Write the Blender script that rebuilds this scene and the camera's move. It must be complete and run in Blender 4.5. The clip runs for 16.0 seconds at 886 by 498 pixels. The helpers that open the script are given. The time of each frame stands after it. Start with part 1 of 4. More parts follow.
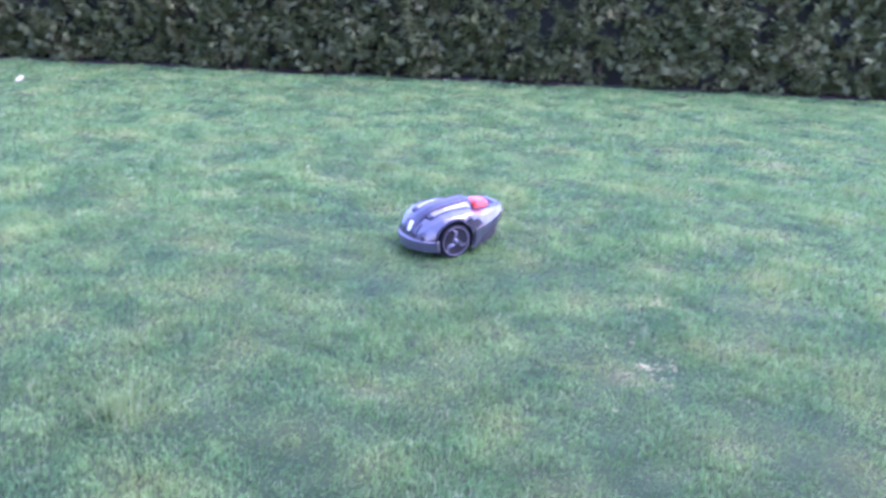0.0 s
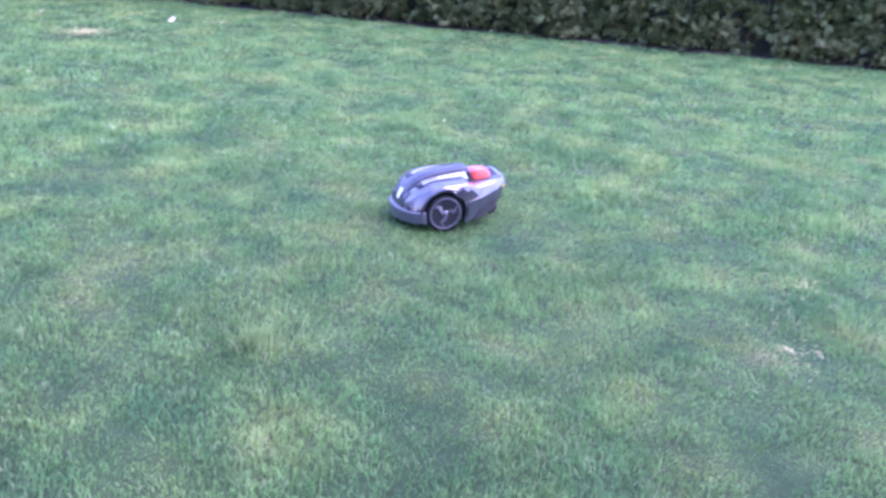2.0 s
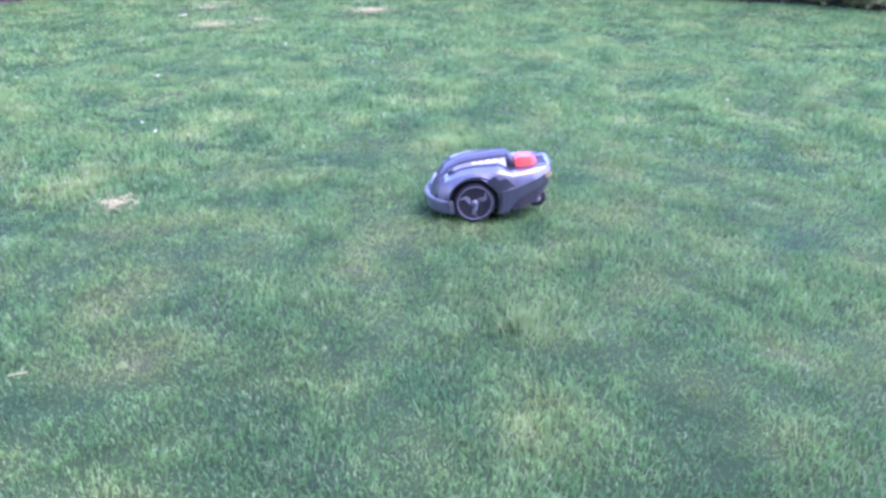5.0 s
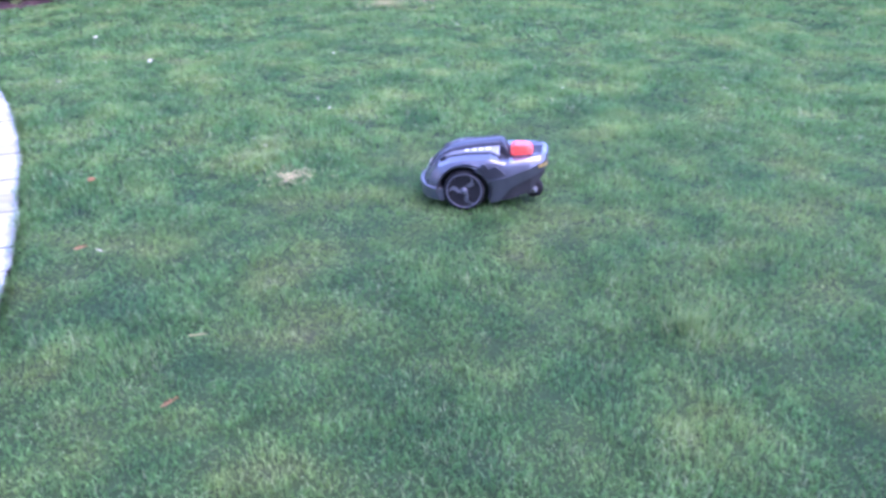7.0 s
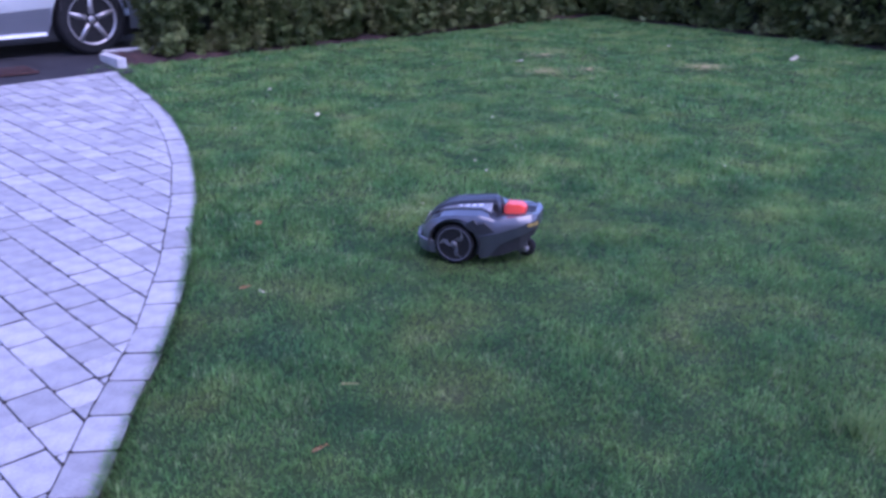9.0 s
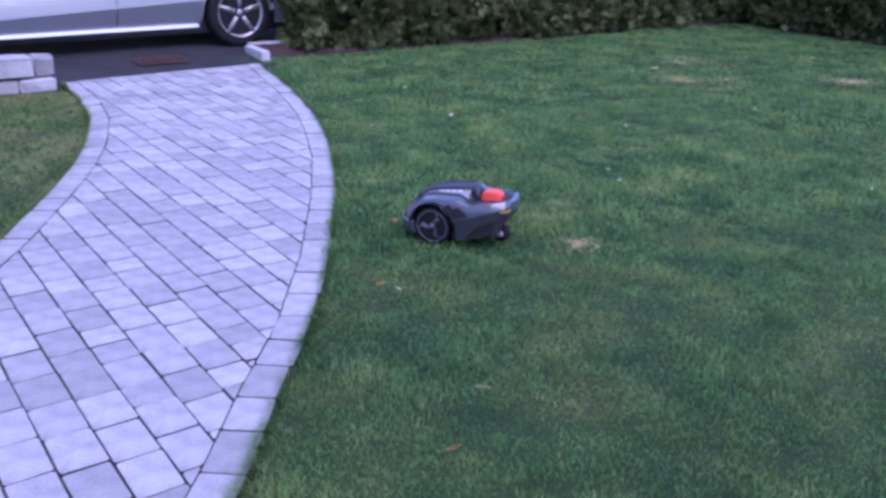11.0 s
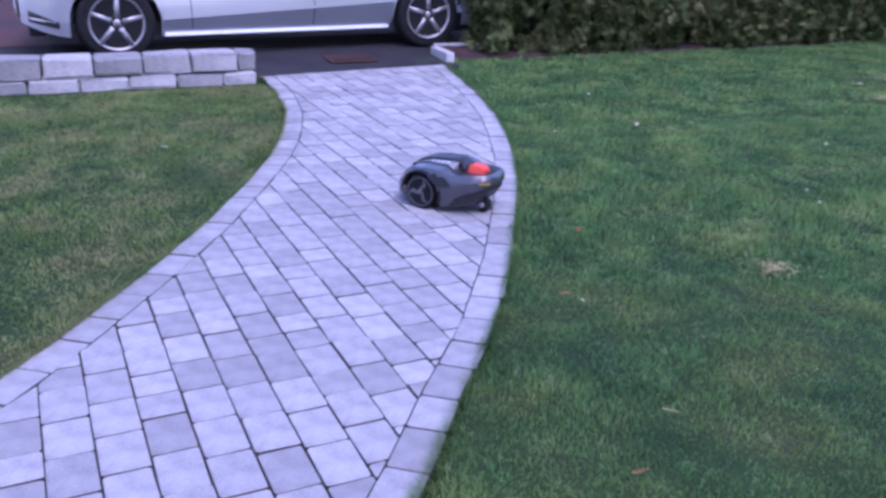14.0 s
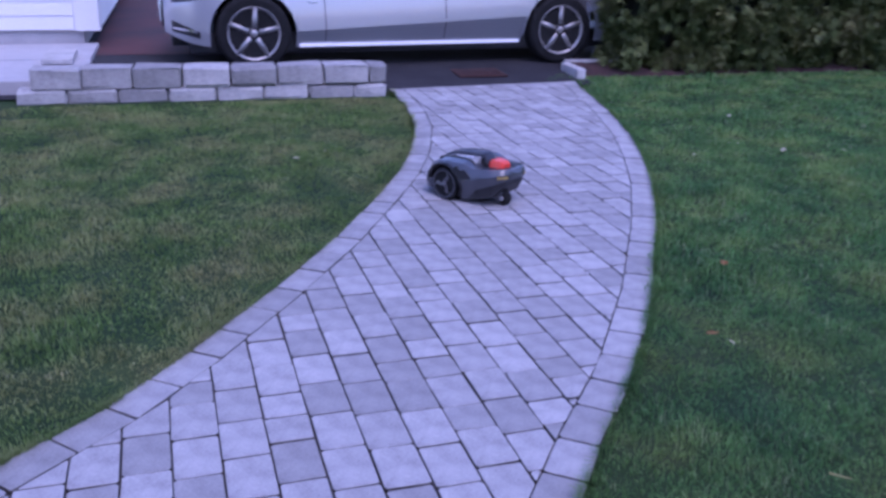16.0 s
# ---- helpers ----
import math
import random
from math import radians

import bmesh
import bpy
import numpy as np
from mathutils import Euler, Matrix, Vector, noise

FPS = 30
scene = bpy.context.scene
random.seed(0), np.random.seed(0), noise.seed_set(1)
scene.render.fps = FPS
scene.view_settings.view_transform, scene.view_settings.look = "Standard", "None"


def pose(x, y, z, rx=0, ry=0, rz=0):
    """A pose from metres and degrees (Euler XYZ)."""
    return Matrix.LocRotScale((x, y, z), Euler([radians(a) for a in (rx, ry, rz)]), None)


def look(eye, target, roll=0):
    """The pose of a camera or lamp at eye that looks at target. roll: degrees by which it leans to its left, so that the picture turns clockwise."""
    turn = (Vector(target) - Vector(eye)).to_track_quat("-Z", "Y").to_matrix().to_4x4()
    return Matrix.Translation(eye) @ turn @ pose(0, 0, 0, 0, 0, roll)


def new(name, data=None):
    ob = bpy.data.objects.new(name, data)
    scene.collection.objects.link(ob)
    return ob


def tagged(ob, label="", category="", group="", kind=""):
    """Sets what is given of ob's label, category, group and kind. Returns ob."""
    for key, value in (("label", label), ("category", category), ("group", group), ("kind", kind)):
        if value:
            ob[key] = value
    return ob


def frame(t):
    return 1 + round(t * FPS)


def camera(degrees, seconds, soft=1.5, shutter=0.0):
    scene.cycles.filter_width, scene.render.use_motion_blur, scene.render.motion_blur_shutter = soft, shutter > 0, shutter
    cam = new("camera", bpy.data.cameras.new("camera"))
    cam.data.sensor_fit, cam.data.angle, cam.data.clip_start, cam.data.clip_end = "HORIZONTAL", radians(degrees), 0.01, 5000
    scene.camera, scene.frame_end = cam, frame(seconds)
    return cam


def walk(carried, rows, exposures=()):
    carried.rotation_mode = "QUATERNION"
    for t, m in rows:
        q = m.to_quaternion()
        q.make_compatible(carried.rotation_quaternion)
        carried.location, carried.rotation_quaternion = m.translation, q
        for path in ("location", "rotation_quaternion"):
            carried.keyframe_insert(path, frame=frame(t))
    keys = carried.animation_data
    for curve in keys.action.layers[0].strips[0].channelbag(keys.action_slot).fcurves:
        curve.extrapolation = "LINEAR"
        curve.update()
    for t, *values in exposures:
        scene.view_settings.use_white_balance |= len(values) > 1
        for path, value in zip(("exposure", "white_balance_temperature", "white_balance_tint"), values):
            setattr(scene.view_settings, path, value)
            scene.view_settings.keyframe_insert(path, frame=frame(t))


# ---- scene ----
cam = camera(54.0, 16.0, soft=3.0, shutter=0.65)
LIGHT = [
    (0.0, 3.45, 5420, 68), (2.0, 3.41, 5480, 64), (4.0, 3.37, 5480, 60), (6.5, 3.29, 5460, 54), (7.0, 3.05, 5400, 53), (7.5, 2.65, 5340, 53),
    (8.0, 2.29, 5300, 51), (9.0, 1.82, 5250, 50), (11.5, 1.78, 5440, 48), (12.5, 1.78, 5460, 47), (14.0, 1.76, 5470, 47), (14.5, 1.69, 5420, 47), (15.0, 1.31, 5290, 48), (15.5, 1.18, 5240, 49), (16.0, 1.22, 5240, 49),
]
PATH = [
    (0, (0.399, -0.422, 1.511), (2.184, 0.206, 0.862), 2.7),
    (0.5, (0.387, -0.398, 1.496), (2.131, 0.309, 0.819), 3.1),
    (1, (0.388, -0.376, 1.487), (2.102, 0.379, 0.787), 3.4),
    (1.5, (0.387, -0.353, 1.485), (2.075, 0.442, 0.766), 3.8),
    (2, (0.38, -0.327, 1.477), (2.03, 0.522, 0.731), 4.4),
    (2.5, (0.367, -0.297, 1.472), (1.977, 0.628, 0.729), 4.4),
    (3, (0.36, -0.267, 1.474), (1.945, 0.7, 0.731), 4.4),
    (3.5, (0.345, -0.217, 1.458), (1.872, 0.831, 0.703), 4.2),
    (4, (0.378, -0.198, 1.454), (1.84, 0.917, 0.667), 3.5),
    (4.2, (0.419, -0.213, 1.45), (1.833, 0.958, 0.657), 2.6),
    (6.3, (0.4502, -0.1878, 1.469), (1.591, 1.223, 0.6281), 0.5),
    (6.5, (0.4406, -0.1726, 1.464), (1.541, 1.268, 0.6201), 0.4),
    (7, (0.427, -0.1619, 1.471), (1.426, 1.341, 0.6093), -0.3),
    (7.5, (0.4005, -0.1461, 1.468), (1.32, 1.438, 0.6643), -0.2),
    (8, (0.3829, -0.1254, 1.472), (1.253, 1.51, 0.719), 0.4),
    (8.5, (0.3692, -0.1195, 1.476), (1.193, 1.548, 0.7397), 0.8),
    (9, (0.3576, -0.105, 1.472), (1.119, 1.594, 0.741), 0.9),
    (9.2, (0.3563, -0.0976, 1.467), (1.087, 1.61, 0.725), 0.9),
    (11.3, (0.225, -0.101, 1.52), (0.712, 1.696, 0.788), 1.9),
    (11.5, (0.211, -0.097, 1.513), (0.672, 1.711, 0.794), 1.9),
    (12, (0.195, -0.092, 1.519), (0.591, 1.731, 0.796), 1.7),
    (12.5, (0.18, -0.085, 1.52), (0.519, 1.746, 0.791), 1.6),
    (13, (0.168, -0.069, 1.517), (0.465, 1.764, 0.773), 1.6),
    (13.5, (0.153, -0.056, 1.516), (0.373, 1.788, 0.773), 1.6),
    (14, (0.14, -0.045, 1.516), (0.308, 1.804, 0.771), 1.8),
    (14.5, (0.114, -0.04, 1.517), (0.215, 1.82, 0.788), 1.6),
    (15, (0.057, -0.026, 1.517), (0.096, 1.849, 0.821), 1.5),
    (15.5, (0.002, 0.001, 1.518), (0.001, 1.871, 0.811), 2.0),
    (16, (0.039, 0.124, 1.503), (-0.046, 1.986, 0.778), 1.7),
]
walk(cam, [(t, look(eye, target, roll)) for t, eye, target, roll in PATH],
     exposures=LIGHT)

# ---- light ----
world = bpy.data.worlds.new("dusk_sky")
scene.world = world
world.use_nodes = True
wn = world.node_tree.nodes
sky = wn.new("ShaderNodeTexSky")
sky.sky_type, sky.sun_disc = "NISHITA", False
sky.sun_elevation, sky.sun_rotation = radians(60), radians(156)
wn["Background"].inputs["Strength"].default_value = 0.12
world.node_tree.links.new(sky.outputs["Color"], wn["Background"].inputs["Color"])
sun_data = bpy.data.lights.new("sun", "SUN")
sun_data.energy, sun_data.angle, sun_data.color = 0.5, radians(40), (1.0, 0.96, 0.92)
sun = new("sun", sun_data)
sun.matrix_world = look((4, -9, 17), (0, 0, 0))


# ---- materials ----
def lin(*rgb):
    return (*rgb, 1.0)


def material(name, colours, scale=6.0, rough=0.7, metal=0.0, bump=0.2, fine=60.0, coat=0.0, per="", spread=0.25, spec=0.5):
    """A surface with two scales of colour variation and bump. per: 'object' or 'island' varies it piece by piece."""
    m = bpy.data.materials.new(name)
    m.use_nodes = True
    nt = m.node_tree
    b = nt.nodes["Principled BSDF"]
    tc = nt.nodes.new("ShaderNodeTexCoord")
    big, small = nt.nodes.new("ShaderNodeTexNoise"), nt.nodes.new("ShaderNodeTexNoise")
    big.inputs["Scale"].default_value, small.inputs["Scale"].default_value = scale, fine
    big.inputs["Detail"].default_value, small.inputs["Detail"].default_value = 4, 3
    nt.links.new(tc.outputs["Object"], big.inputs["Vector"])
    nt.links.new(tc.outputs["Object"], small.inputs["Vector"])
    mixf = nt.nodes.new("ShaderNodeMath")
    mixf.operation = "MULTIPLY_ADD"
    mixf.inputs[1].default_value, mixf.inputs[2].default_value = 0.4, 0.0
    nt.links.new(small.outputs["Fac"], mixf.inputs[0])
    add = nt.nodes.new("ShaderNodeMath")
    add.operation = "MULTIPLY_ADD"
    add.inputs[1].default_value = 0.6
    nt.links.new(big.outputs["Fac"], add.inputs[0])
    nt.links.new(mixf.outputs[0], add.inputs[2])
    ramp = nt.nodes.new("ShaderNodeValToRGB")
    e = ramp.color_ramp.elements
    e[0].position, e[1].position = 0.32, 0.68
    e[0].color, e[1].color = lin(*colours[0]), lin(*colours[-1])
    for k, c in enumerate(colours[1:-1]):
        e.new(0.32 + 0.36 * (k + 1) / (len(colours) - 1)).color = lin(*c)
    nt.links.new(add.outputs[0], ramp.inputs["Fac"])
    col = ramp.outputs["Color"]
    if per:
        info = nt.nodes.new("ShaderNodeObjectInfo" if per == "object" else "ShaderNodeNewGeometry")
        hsv = nt.nodes.new("ShaderNodeHueSaturation")
        mr = nt.nodes.new("ShaderNodeMapRange")
        mr.inputs["To Min"].default_value, mr.inputs["To Max"].default_value = 1 - spread, 1 + spread
        nt.links.new(info.outputs["Random" if per == "object" else "Random Per Island"], mr.inputs["Value"])
        nt.links.new(mr.outputs["Result"], hsv.inputs["Value"])
        nt.links.new(col, hsv.inputs["Color"])
        col = hsv.outputs["Color"]
    nt.links.new(col, b.inputs["Base Color"])
    b.inputs["Roughness"].default_value, b.inputs["Metallic"].default_value = rough, metal
    b.inputs["Coat Weight"].default_value = coat
    b.inputs["Coat Roughness"].default_value = 0.08
    b.inputs["Specular IOR Level"].default_value = spec
    if bump:
        bp = nt.nodes.new("ShaderNodeBump")
        bp.inputs["Strength"].default_value, bp.inputs["Distance"].default_value = bump, 0.006
        nt.links.new(add.outputs[0], bp.inputs["Height"])
        nt.links.new(bp.outputs["Normal"], b.inputs["Normal"])
    return m


def lawn_material(name, blades, stops, dryness):
    """Turf: mottled greens over metres, drier and bluer patches over decimetres, varied blade by blade."""
    m = bpy.data.materials.new(name)
    m.use_nodes = True
    nt = m.node_tree
    b = nt.nodes["Principled BSDF"]
    geo = nt.nodes.new("ShaderNodeNewGeometry")

    def noise_ramp(scale, detail, stops, w):
        n = nt.nodes.new("ShaderNodeTexNoise")
        n.noise_dimensions = "4D"
        n.inputs["Scale"].default_value, n.inputs["Detail"].default_value, n.inputs["W"].default_value = scale, detail, w
        nt.links.new(geo.outputs["Position"], n.inputs["Vector"])
        r = nt.nodes.new("ShaderNodeValToRGB")
        el = r.color_ramp.elements
        el[0].position, el[1].position = stops[0][0], stops[-1][0]
        el[0].color, el[1].color = lin(*stops[0][1]), lin(*stops[-1][1])
        for p, c in stops[1:-1]:
            el.new(p).color = lin(*c)
        nt.links.new(n.outputs["Fac"], r.inputs["Fac"])
        return r.outputs["Color"]

    base = noise_ramp(2.4, 5, stops, 0.0)
    dry = noise_ramp(5.0, 6, [(0.48, (0, 0, 0)), (0.74, (1, 1, 1))], 3.0)
    mix = nt.nodes.new("ShaderNodeMix")
    mix.data_type = "RGBA"
    mix.inputs["B"].default_value = lin(*GRASS_DRY)
    sc = nt.nodes.new("ShaderNodeMath")
    sc.operation, sc.use_clamp = "MULTIPLY_ADD", True
    sc.inputs[1].default_value, sc.inputs[2].default_value = dryness, 0.0
    nt.links.new(dry, sc.inputs[0])
    if blades:
        # single dry blades everywhere, more of them in the dry patches
        many = nt.nodes.new("ShaderNodeMath")
        many.operation = "MULTIPLY"
        many.inputs[1].default_value = 37.0
        frac = nt.nodes.new("ShaderNodeMath")
        frac.operation = "FRACT"
        pick = nt.nodes.new("ShaderNodeMapRange")
        pick.inputs["From Min"].default_value, pick.inputs["From Max"].default_value = 0.60, 1.0
        pick.inputs["To Min"].default_value, pick.inputs["To Max"].default_value = -0.3, 0.36
        nt.links.new(geo.outputs["Random Per Island"], many.inputs[0])
        nt.links.new(many.outputs[0], frac.inputs[0])
        nt.links.new(frac.outputs[0], pick.inputs["Value"])
        nt.links.new(pick.outputs["Result"], sc.inputs[2])
    nt.links.new(sc.outputs[0], mix.inputs["Factor"])
    nt.links.new(base, mix.inputs["A"])
    hsv = nt.nodes.new("ShaderNodeHueSaturation")
    mr = nt.nodes.new("ShaderNodeMapRange")
    nt.links.new(mix.outputs["Result"], hsv.inputs["Color"])
    if blades:
        mr.inputs["To Min"].default_value, mr.inputs["To Max"].default_value = 1.9, 2.65
        nt.links.new(geo.outputs["Random Per Island"], mr.inputs["Value"])
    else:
        # turf between the blades: the same greens at a fraction of their value
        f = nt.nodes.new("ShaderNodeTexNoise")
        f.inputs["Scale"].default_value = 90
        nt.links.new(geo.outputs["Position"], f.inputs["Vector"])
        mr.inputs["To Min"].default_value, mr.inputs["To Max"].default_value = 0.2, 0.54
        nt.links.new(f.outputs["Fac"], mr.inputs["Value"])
    patch = noise_ramp(5.5, 4, [(0.36, (0.86, 0.86, 0.86)), (0.66, (1.16, 1.16, 1.16))], 7.0)
    mul = nt.nodes.new("ShaderNodeMath")
    mul.operation = "MULTIPLY"
    nt.links.new(mr.outputs["Result"], mul.inputs[0])
    nt.links.new(patch, mul.inputs[1])
    nt.links.new(mul.outputs[0], hsv.inputs["Value"])
    nt.links.new(hsv.outputs["Color"], b.inputs["Base Color"])
    b.inputs["Roughness"].default_value = 0.75
    b.inputs["Specular IOR Level"].default_value = 0.12
    if blades:
        tr = nt.nodes.new("ShaderNodeBsdfTranslucent")
        ms = nt.nodes.new("ShaderNodeMixShader")
        ms.inputs["Fac"].default_value = 0.42
        nt.links.new(hsv.outputs["Color"], tr.inputs["Color"])
        nt.links.new(b.outputs["BSDF"], ms.inputs[1])
        nt.links.new(tr.outputs["BSDF"], ms.inputs[2])
        nt.links.new(ms.outputs["Shader"], nt.nodes["Material Output"].inputs["Surface"])
    return m


GRASS_STOPS = [(0.30, (0.038, 0.092, 0.034)), (0.42, (0.050, 0.115, 0.036)), (0.54, (0.074, 0.140, 0.042)), (0.64, (0.104, 0.158, 0.047)), (0.72, (0.128, 0.162, 0.064))]
GRASS_DRY = (0.21, 0.205, 0.125)
WORN_STOPS = [(0.32, (0.052, 0.096, 0.026)), (0.45, (0.082, 0.128, 0.036)), (0.55, (0.125, 0.148, 0.054)), (0.66, (0.145, 0.148, 0.060))]
M_TURF = lawn_material("turf_ground", False, GRASS_STOPS, 0.12)
M_BLADE = lawn_material("grass_blades", True, GRASS_STOPS, 0.4)
TUFT_STOPS = [(0.32, (0.070, 0.120, 0.036)), (0.5, (0.092, 0.142, 0.048)), (0.66, (0.125, 0.165, 0.06))]
M_TUFT = lawn_material("tuft_blades", True, TUFT_STOPS, 0.3)
M_WORN = lawn_material("worn_grass_blades", True, WORN_STOPS, 0.34)
M_PAVER = material("concrete_paver", [(0.225, 0.218, 0.220), (0.325, 0.318, 0.318), (0.41, 0.40, 0.395)], 11, 0.85, bump=0.5, fine=120, per="object", spread=0.19)
M_PAVER_FAR = material("concrete_paver_far", [(0.225, 0.218, 0.220), (0.325, 0.318, 0.318), (0.41, 0.40, 0.395)], 11, 0.85, bump=0.5, fine=120, per="island", spread=0.19)
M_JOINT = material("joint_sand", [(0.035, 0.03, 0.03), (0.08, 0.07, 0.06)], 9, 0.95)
M_ASPHALT = material("asphalt", [(0.024, 0.024, 0.027), (0.042, 0.041, 0.045)], 3, 0.9, bump=0.5, fine=250, spec=0.2)
M_BLOCK = material("wall_block_concrete", [(0.25, 0.245, 0.24), (0.36, 0.35, 0.34), (0.44, 0.43, 0.41)], 5, 0.9, bump=0.8, fine=45, per="object", spread=0.32)
M_SOIL = material("bark_soil", [(0.022, 0.013, 0.012), (0.07, 0.032, 0.027)], 8, 0.95, bump=1.0, fine=70)
M_SILVER = material("silver_paint", [(0.38, 0.39, 0.41), (0.43, 0.44, 0.46)], 1.0, 0.28, metal=0.4, bump=0.0, coat=0.8)
M_BLACK = material("black_plastic", [(0.012, 0.012, 0.014), (0.022, 0.022, 0.025)], 20, 0.5, bump=0.15)
M_RUBBER = material("tyre_rubber", [(0.008, 0.008, 0.009), (0.017, 0.017, 0.017)], 15, 0.85, bump=0.2, spec=0.25)
M_ALLOY = material("alloy_metal", [(0.30, 0.295, 0.29), (0.40, 0.39, 0.385)], 12, 0.36, metal=0.5, bump=0.05)
M_CHROME = material("bright_trim", [(0.75, 0.75, 0.76), (0.82, 0.82, 0.83)], 12, 0.15, metal=1.0, bump=0.0)
M_TRIM = material("pale_silver_trim", [(0.72, 0.72, 0.73), (0.8, 0.8, 0.81)], 8, 0.35, bump=0.0, coat=0.5)
M_RIDGE = material("pale_grey_plastic", [(0.17, 0.175, 0.185), (0.22, 0.225, 0.235)], 9, 0.35, bump=0.03, coat=0.9)
M_BODY = material("grey_mower_plastic", [(0.042, 0.046, 0.058), (0.058, 0.063, 0.075)], 9, 0.32, bump=0.03, coat=1.0)
M_DARKBODY = material("dark_mower_plastic", [(0.012, 0.013, 0.018), (0.022, 0.023, 0.03)], 12, 0.38, bump=0.03, coat=0.3)
M_RED = material("red_button_plastic", [(0.75, 0.06, 0.035), (0.85, 0.085, 0.05)], 15, 0.35, bump=0.03, coat=0.2)
M_HUB = material("mower_wheel_plastic", [(0.05, 0.052, 0.062), (0.08, 0.083, 0.095)], 18, 0.45, bump=0.1)
M_SPOKE = material("grey_mower_trim", [(0.066, 0.069, 0.078), (0.092, 0.096, 0.106)], 14, 0.35, bump=0.05, coat=0.5)
M_PLATE = material("yellow_label", [(0.36, 0.25, 0.06), (0.44, 0.32, 0.09)], 30, 0.5, bump=0.0)
M_WHITE = material("white_paint", [(0.74, 0.74, 0.73), (0.82, 0.82, 0.81)], 2, 0.6, bump=0.1)
M_CONCRETE = material("concrete", [(0.36, 0.35, 0.36), (0.48, 0.47, 0.47)], 4, 0.85, bump=0.4)
M_RENDER = material("grey_render", [(0.20, 0.195, 0.19), (0.27, 0.265, 0.26)], 2, 0.9, bump=0.5)
M_RUST = material("rusty_iron", [(0.040, 0.015, 0.012), (0.072, 0.030, 0.024)], 12, 0.85, bump=0.6)
M_REDPAVE = material("red_brown_paving", [(0.030, 0.019, 0.021), (0.085, 0.028, 0.025), (0.13, 0.036, 0.028)], 0.9, 0.75, bump=0.3)
M_LEAF = material("hedge_foliage", [(0.040, 0.068, 0.020), (0.092, 0.118, 0.036), (0.19, 0.185, 0.075)], 3.2, 0.55, bump=0.0, per="island", spread=0.42, spec=0.2)
M_TWIG = material("hedge_bark", [(0.06, 0.035, 0.025), (0.13, 0.085, 0.06)], 14, 0.9, bump=0.8)
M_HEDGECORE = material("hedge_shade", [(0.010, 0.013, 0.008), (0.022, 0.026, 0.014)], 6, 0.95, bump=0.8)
M_DEADLEAF = material("dead_leaf", [(0.40, 0.19, 0.07), (0.48, 0.25, 0.1)], 40, 0.7, bump=0.2)
M_PALELEAF = material("pale_leaf", [(0.72, 0.66, 0.46), (0.82, 0.77, 0.60)], 40, 0.7, bump=0.2)
M_STRAW = material("straw", [(0.35, 0.30, 0.11), (0.48, 0.41, 0.18)], 40, 0.8, bump=0.2)
M_GLASS = material("lamp_glass", [(0.16, 0.165, 0.18), (0.42, 0.43, 0.46)], 22, 0.06, metal=0.3, bump=0.0, coat=1.0)


# ---- helpers of this scene ----
def mesh_of(name, verts, faces, mat, smooth=False):
    me = bpy.data.meshes.new(name)
    me.from_pydata(verts, [], faces)
    me.materials.append(mat)
    if smooth:
        me.polygons.foreach_set("use_smooth", [True] * len(me.polygons))
    me.update()
    return me


def part(name, bm, mat, parent=None, label="", smooth=False):
    me = bpy.data.meshes.new(name)
    bm.normal_update()
    bm.to_mesh(me)
    bm.free()
    me.materials.append(mat)
    if smooth:
        me.polygons.foreach_set("use_smooth", [True] * len(me.polygons))
    ob = new(name, me)
    ob.parent = parent
    if label:
        ob["label"] = label
    return ob


def box(x0, x1, y0, y1, z0, z1, bev=0.0, seg=2):
    bm = bmesh.new()
    bmesh.ops.create_cube(bm, size=1, matrix=Matrix.Translation(((x0 + x1) / 2, (y0 + y1) / 2, (z0 + z1) / 2)) @ Matrix.Diagonal((x1 - x0, y1 - y0, z1 - z0, 1)))
    if bev:
        bmesh.ops.bevel(bm, geom=bm.edges[:] + bm.verts[:], offset=bev, segments=seg, profile=0.6, affect="EDGES")
    return bm


def lathe(profile, n=40, axis="Y"):
    """Turns (radius, along) points round an axis."""
    bm = bmesh.new()
    rings = []
    for r, a in profile:
        ring = []
        for k in range(n):
            c, s = r * math.cos(2 * math.pi * k / n), r * math.sin(2 * math.pi * k / n)
            ring.append(bm.verts.new((c, a, s) if axis == "Y" else ((a, c, s) if axis == "X" else (c, s, a))))
        rings.append(ring)
    for p, q in zip(rings, rings[1:]):
        for k in range(n):
            bm.faces.new((p[k], p[(k + 1) % n], q[(k + 1) % n], q[k]))
    for ring in (rings[0], rings[-1]):
        if (ring[0].co - ring[n // 2].co).length > 1e-4:
            bm.faces.new(ring)
    bmesh.ops.recalc_face_normals(bm, faces=bm.faces[:])
    return bm


def loft(sections, close=True):
    """Skins rings of equal count, one after another, and caps the ends."""
    bm = bmesh.new()
    rings = [[bm.verts.new(p) for p in s] for s in sections]
    n = len(rings[0])
    for p, q in zip(rings, rings[1:]):
        for k in range(n if close else n - 1):
            bm.faces.new((p[k], p[(k + 1) % n], q[(k + 1) % n], q[k]))
    if close:
        bm.faces.new(rings[0]), bm.faces.new(rings[-1])
    bmesh.ops.recalc_face_normals(bm, faces=bm.faces[:])
    return bm


def crisp(bm, n, rows):
    """Marks the lengthwise edges of a skin as sharp, in the rows given and their mirror images."""
    bm.verts.ensure_lookup_table()
    for k in range(len(bm.verts) // n - 1):
        for i in rows:
            for q in (i, n - 1 - i):
                e = bm.edges.get((bm.verts[k * n + q], bm.verts[(k + 1) * n + q]))
                if e:
                    e.smooth = False


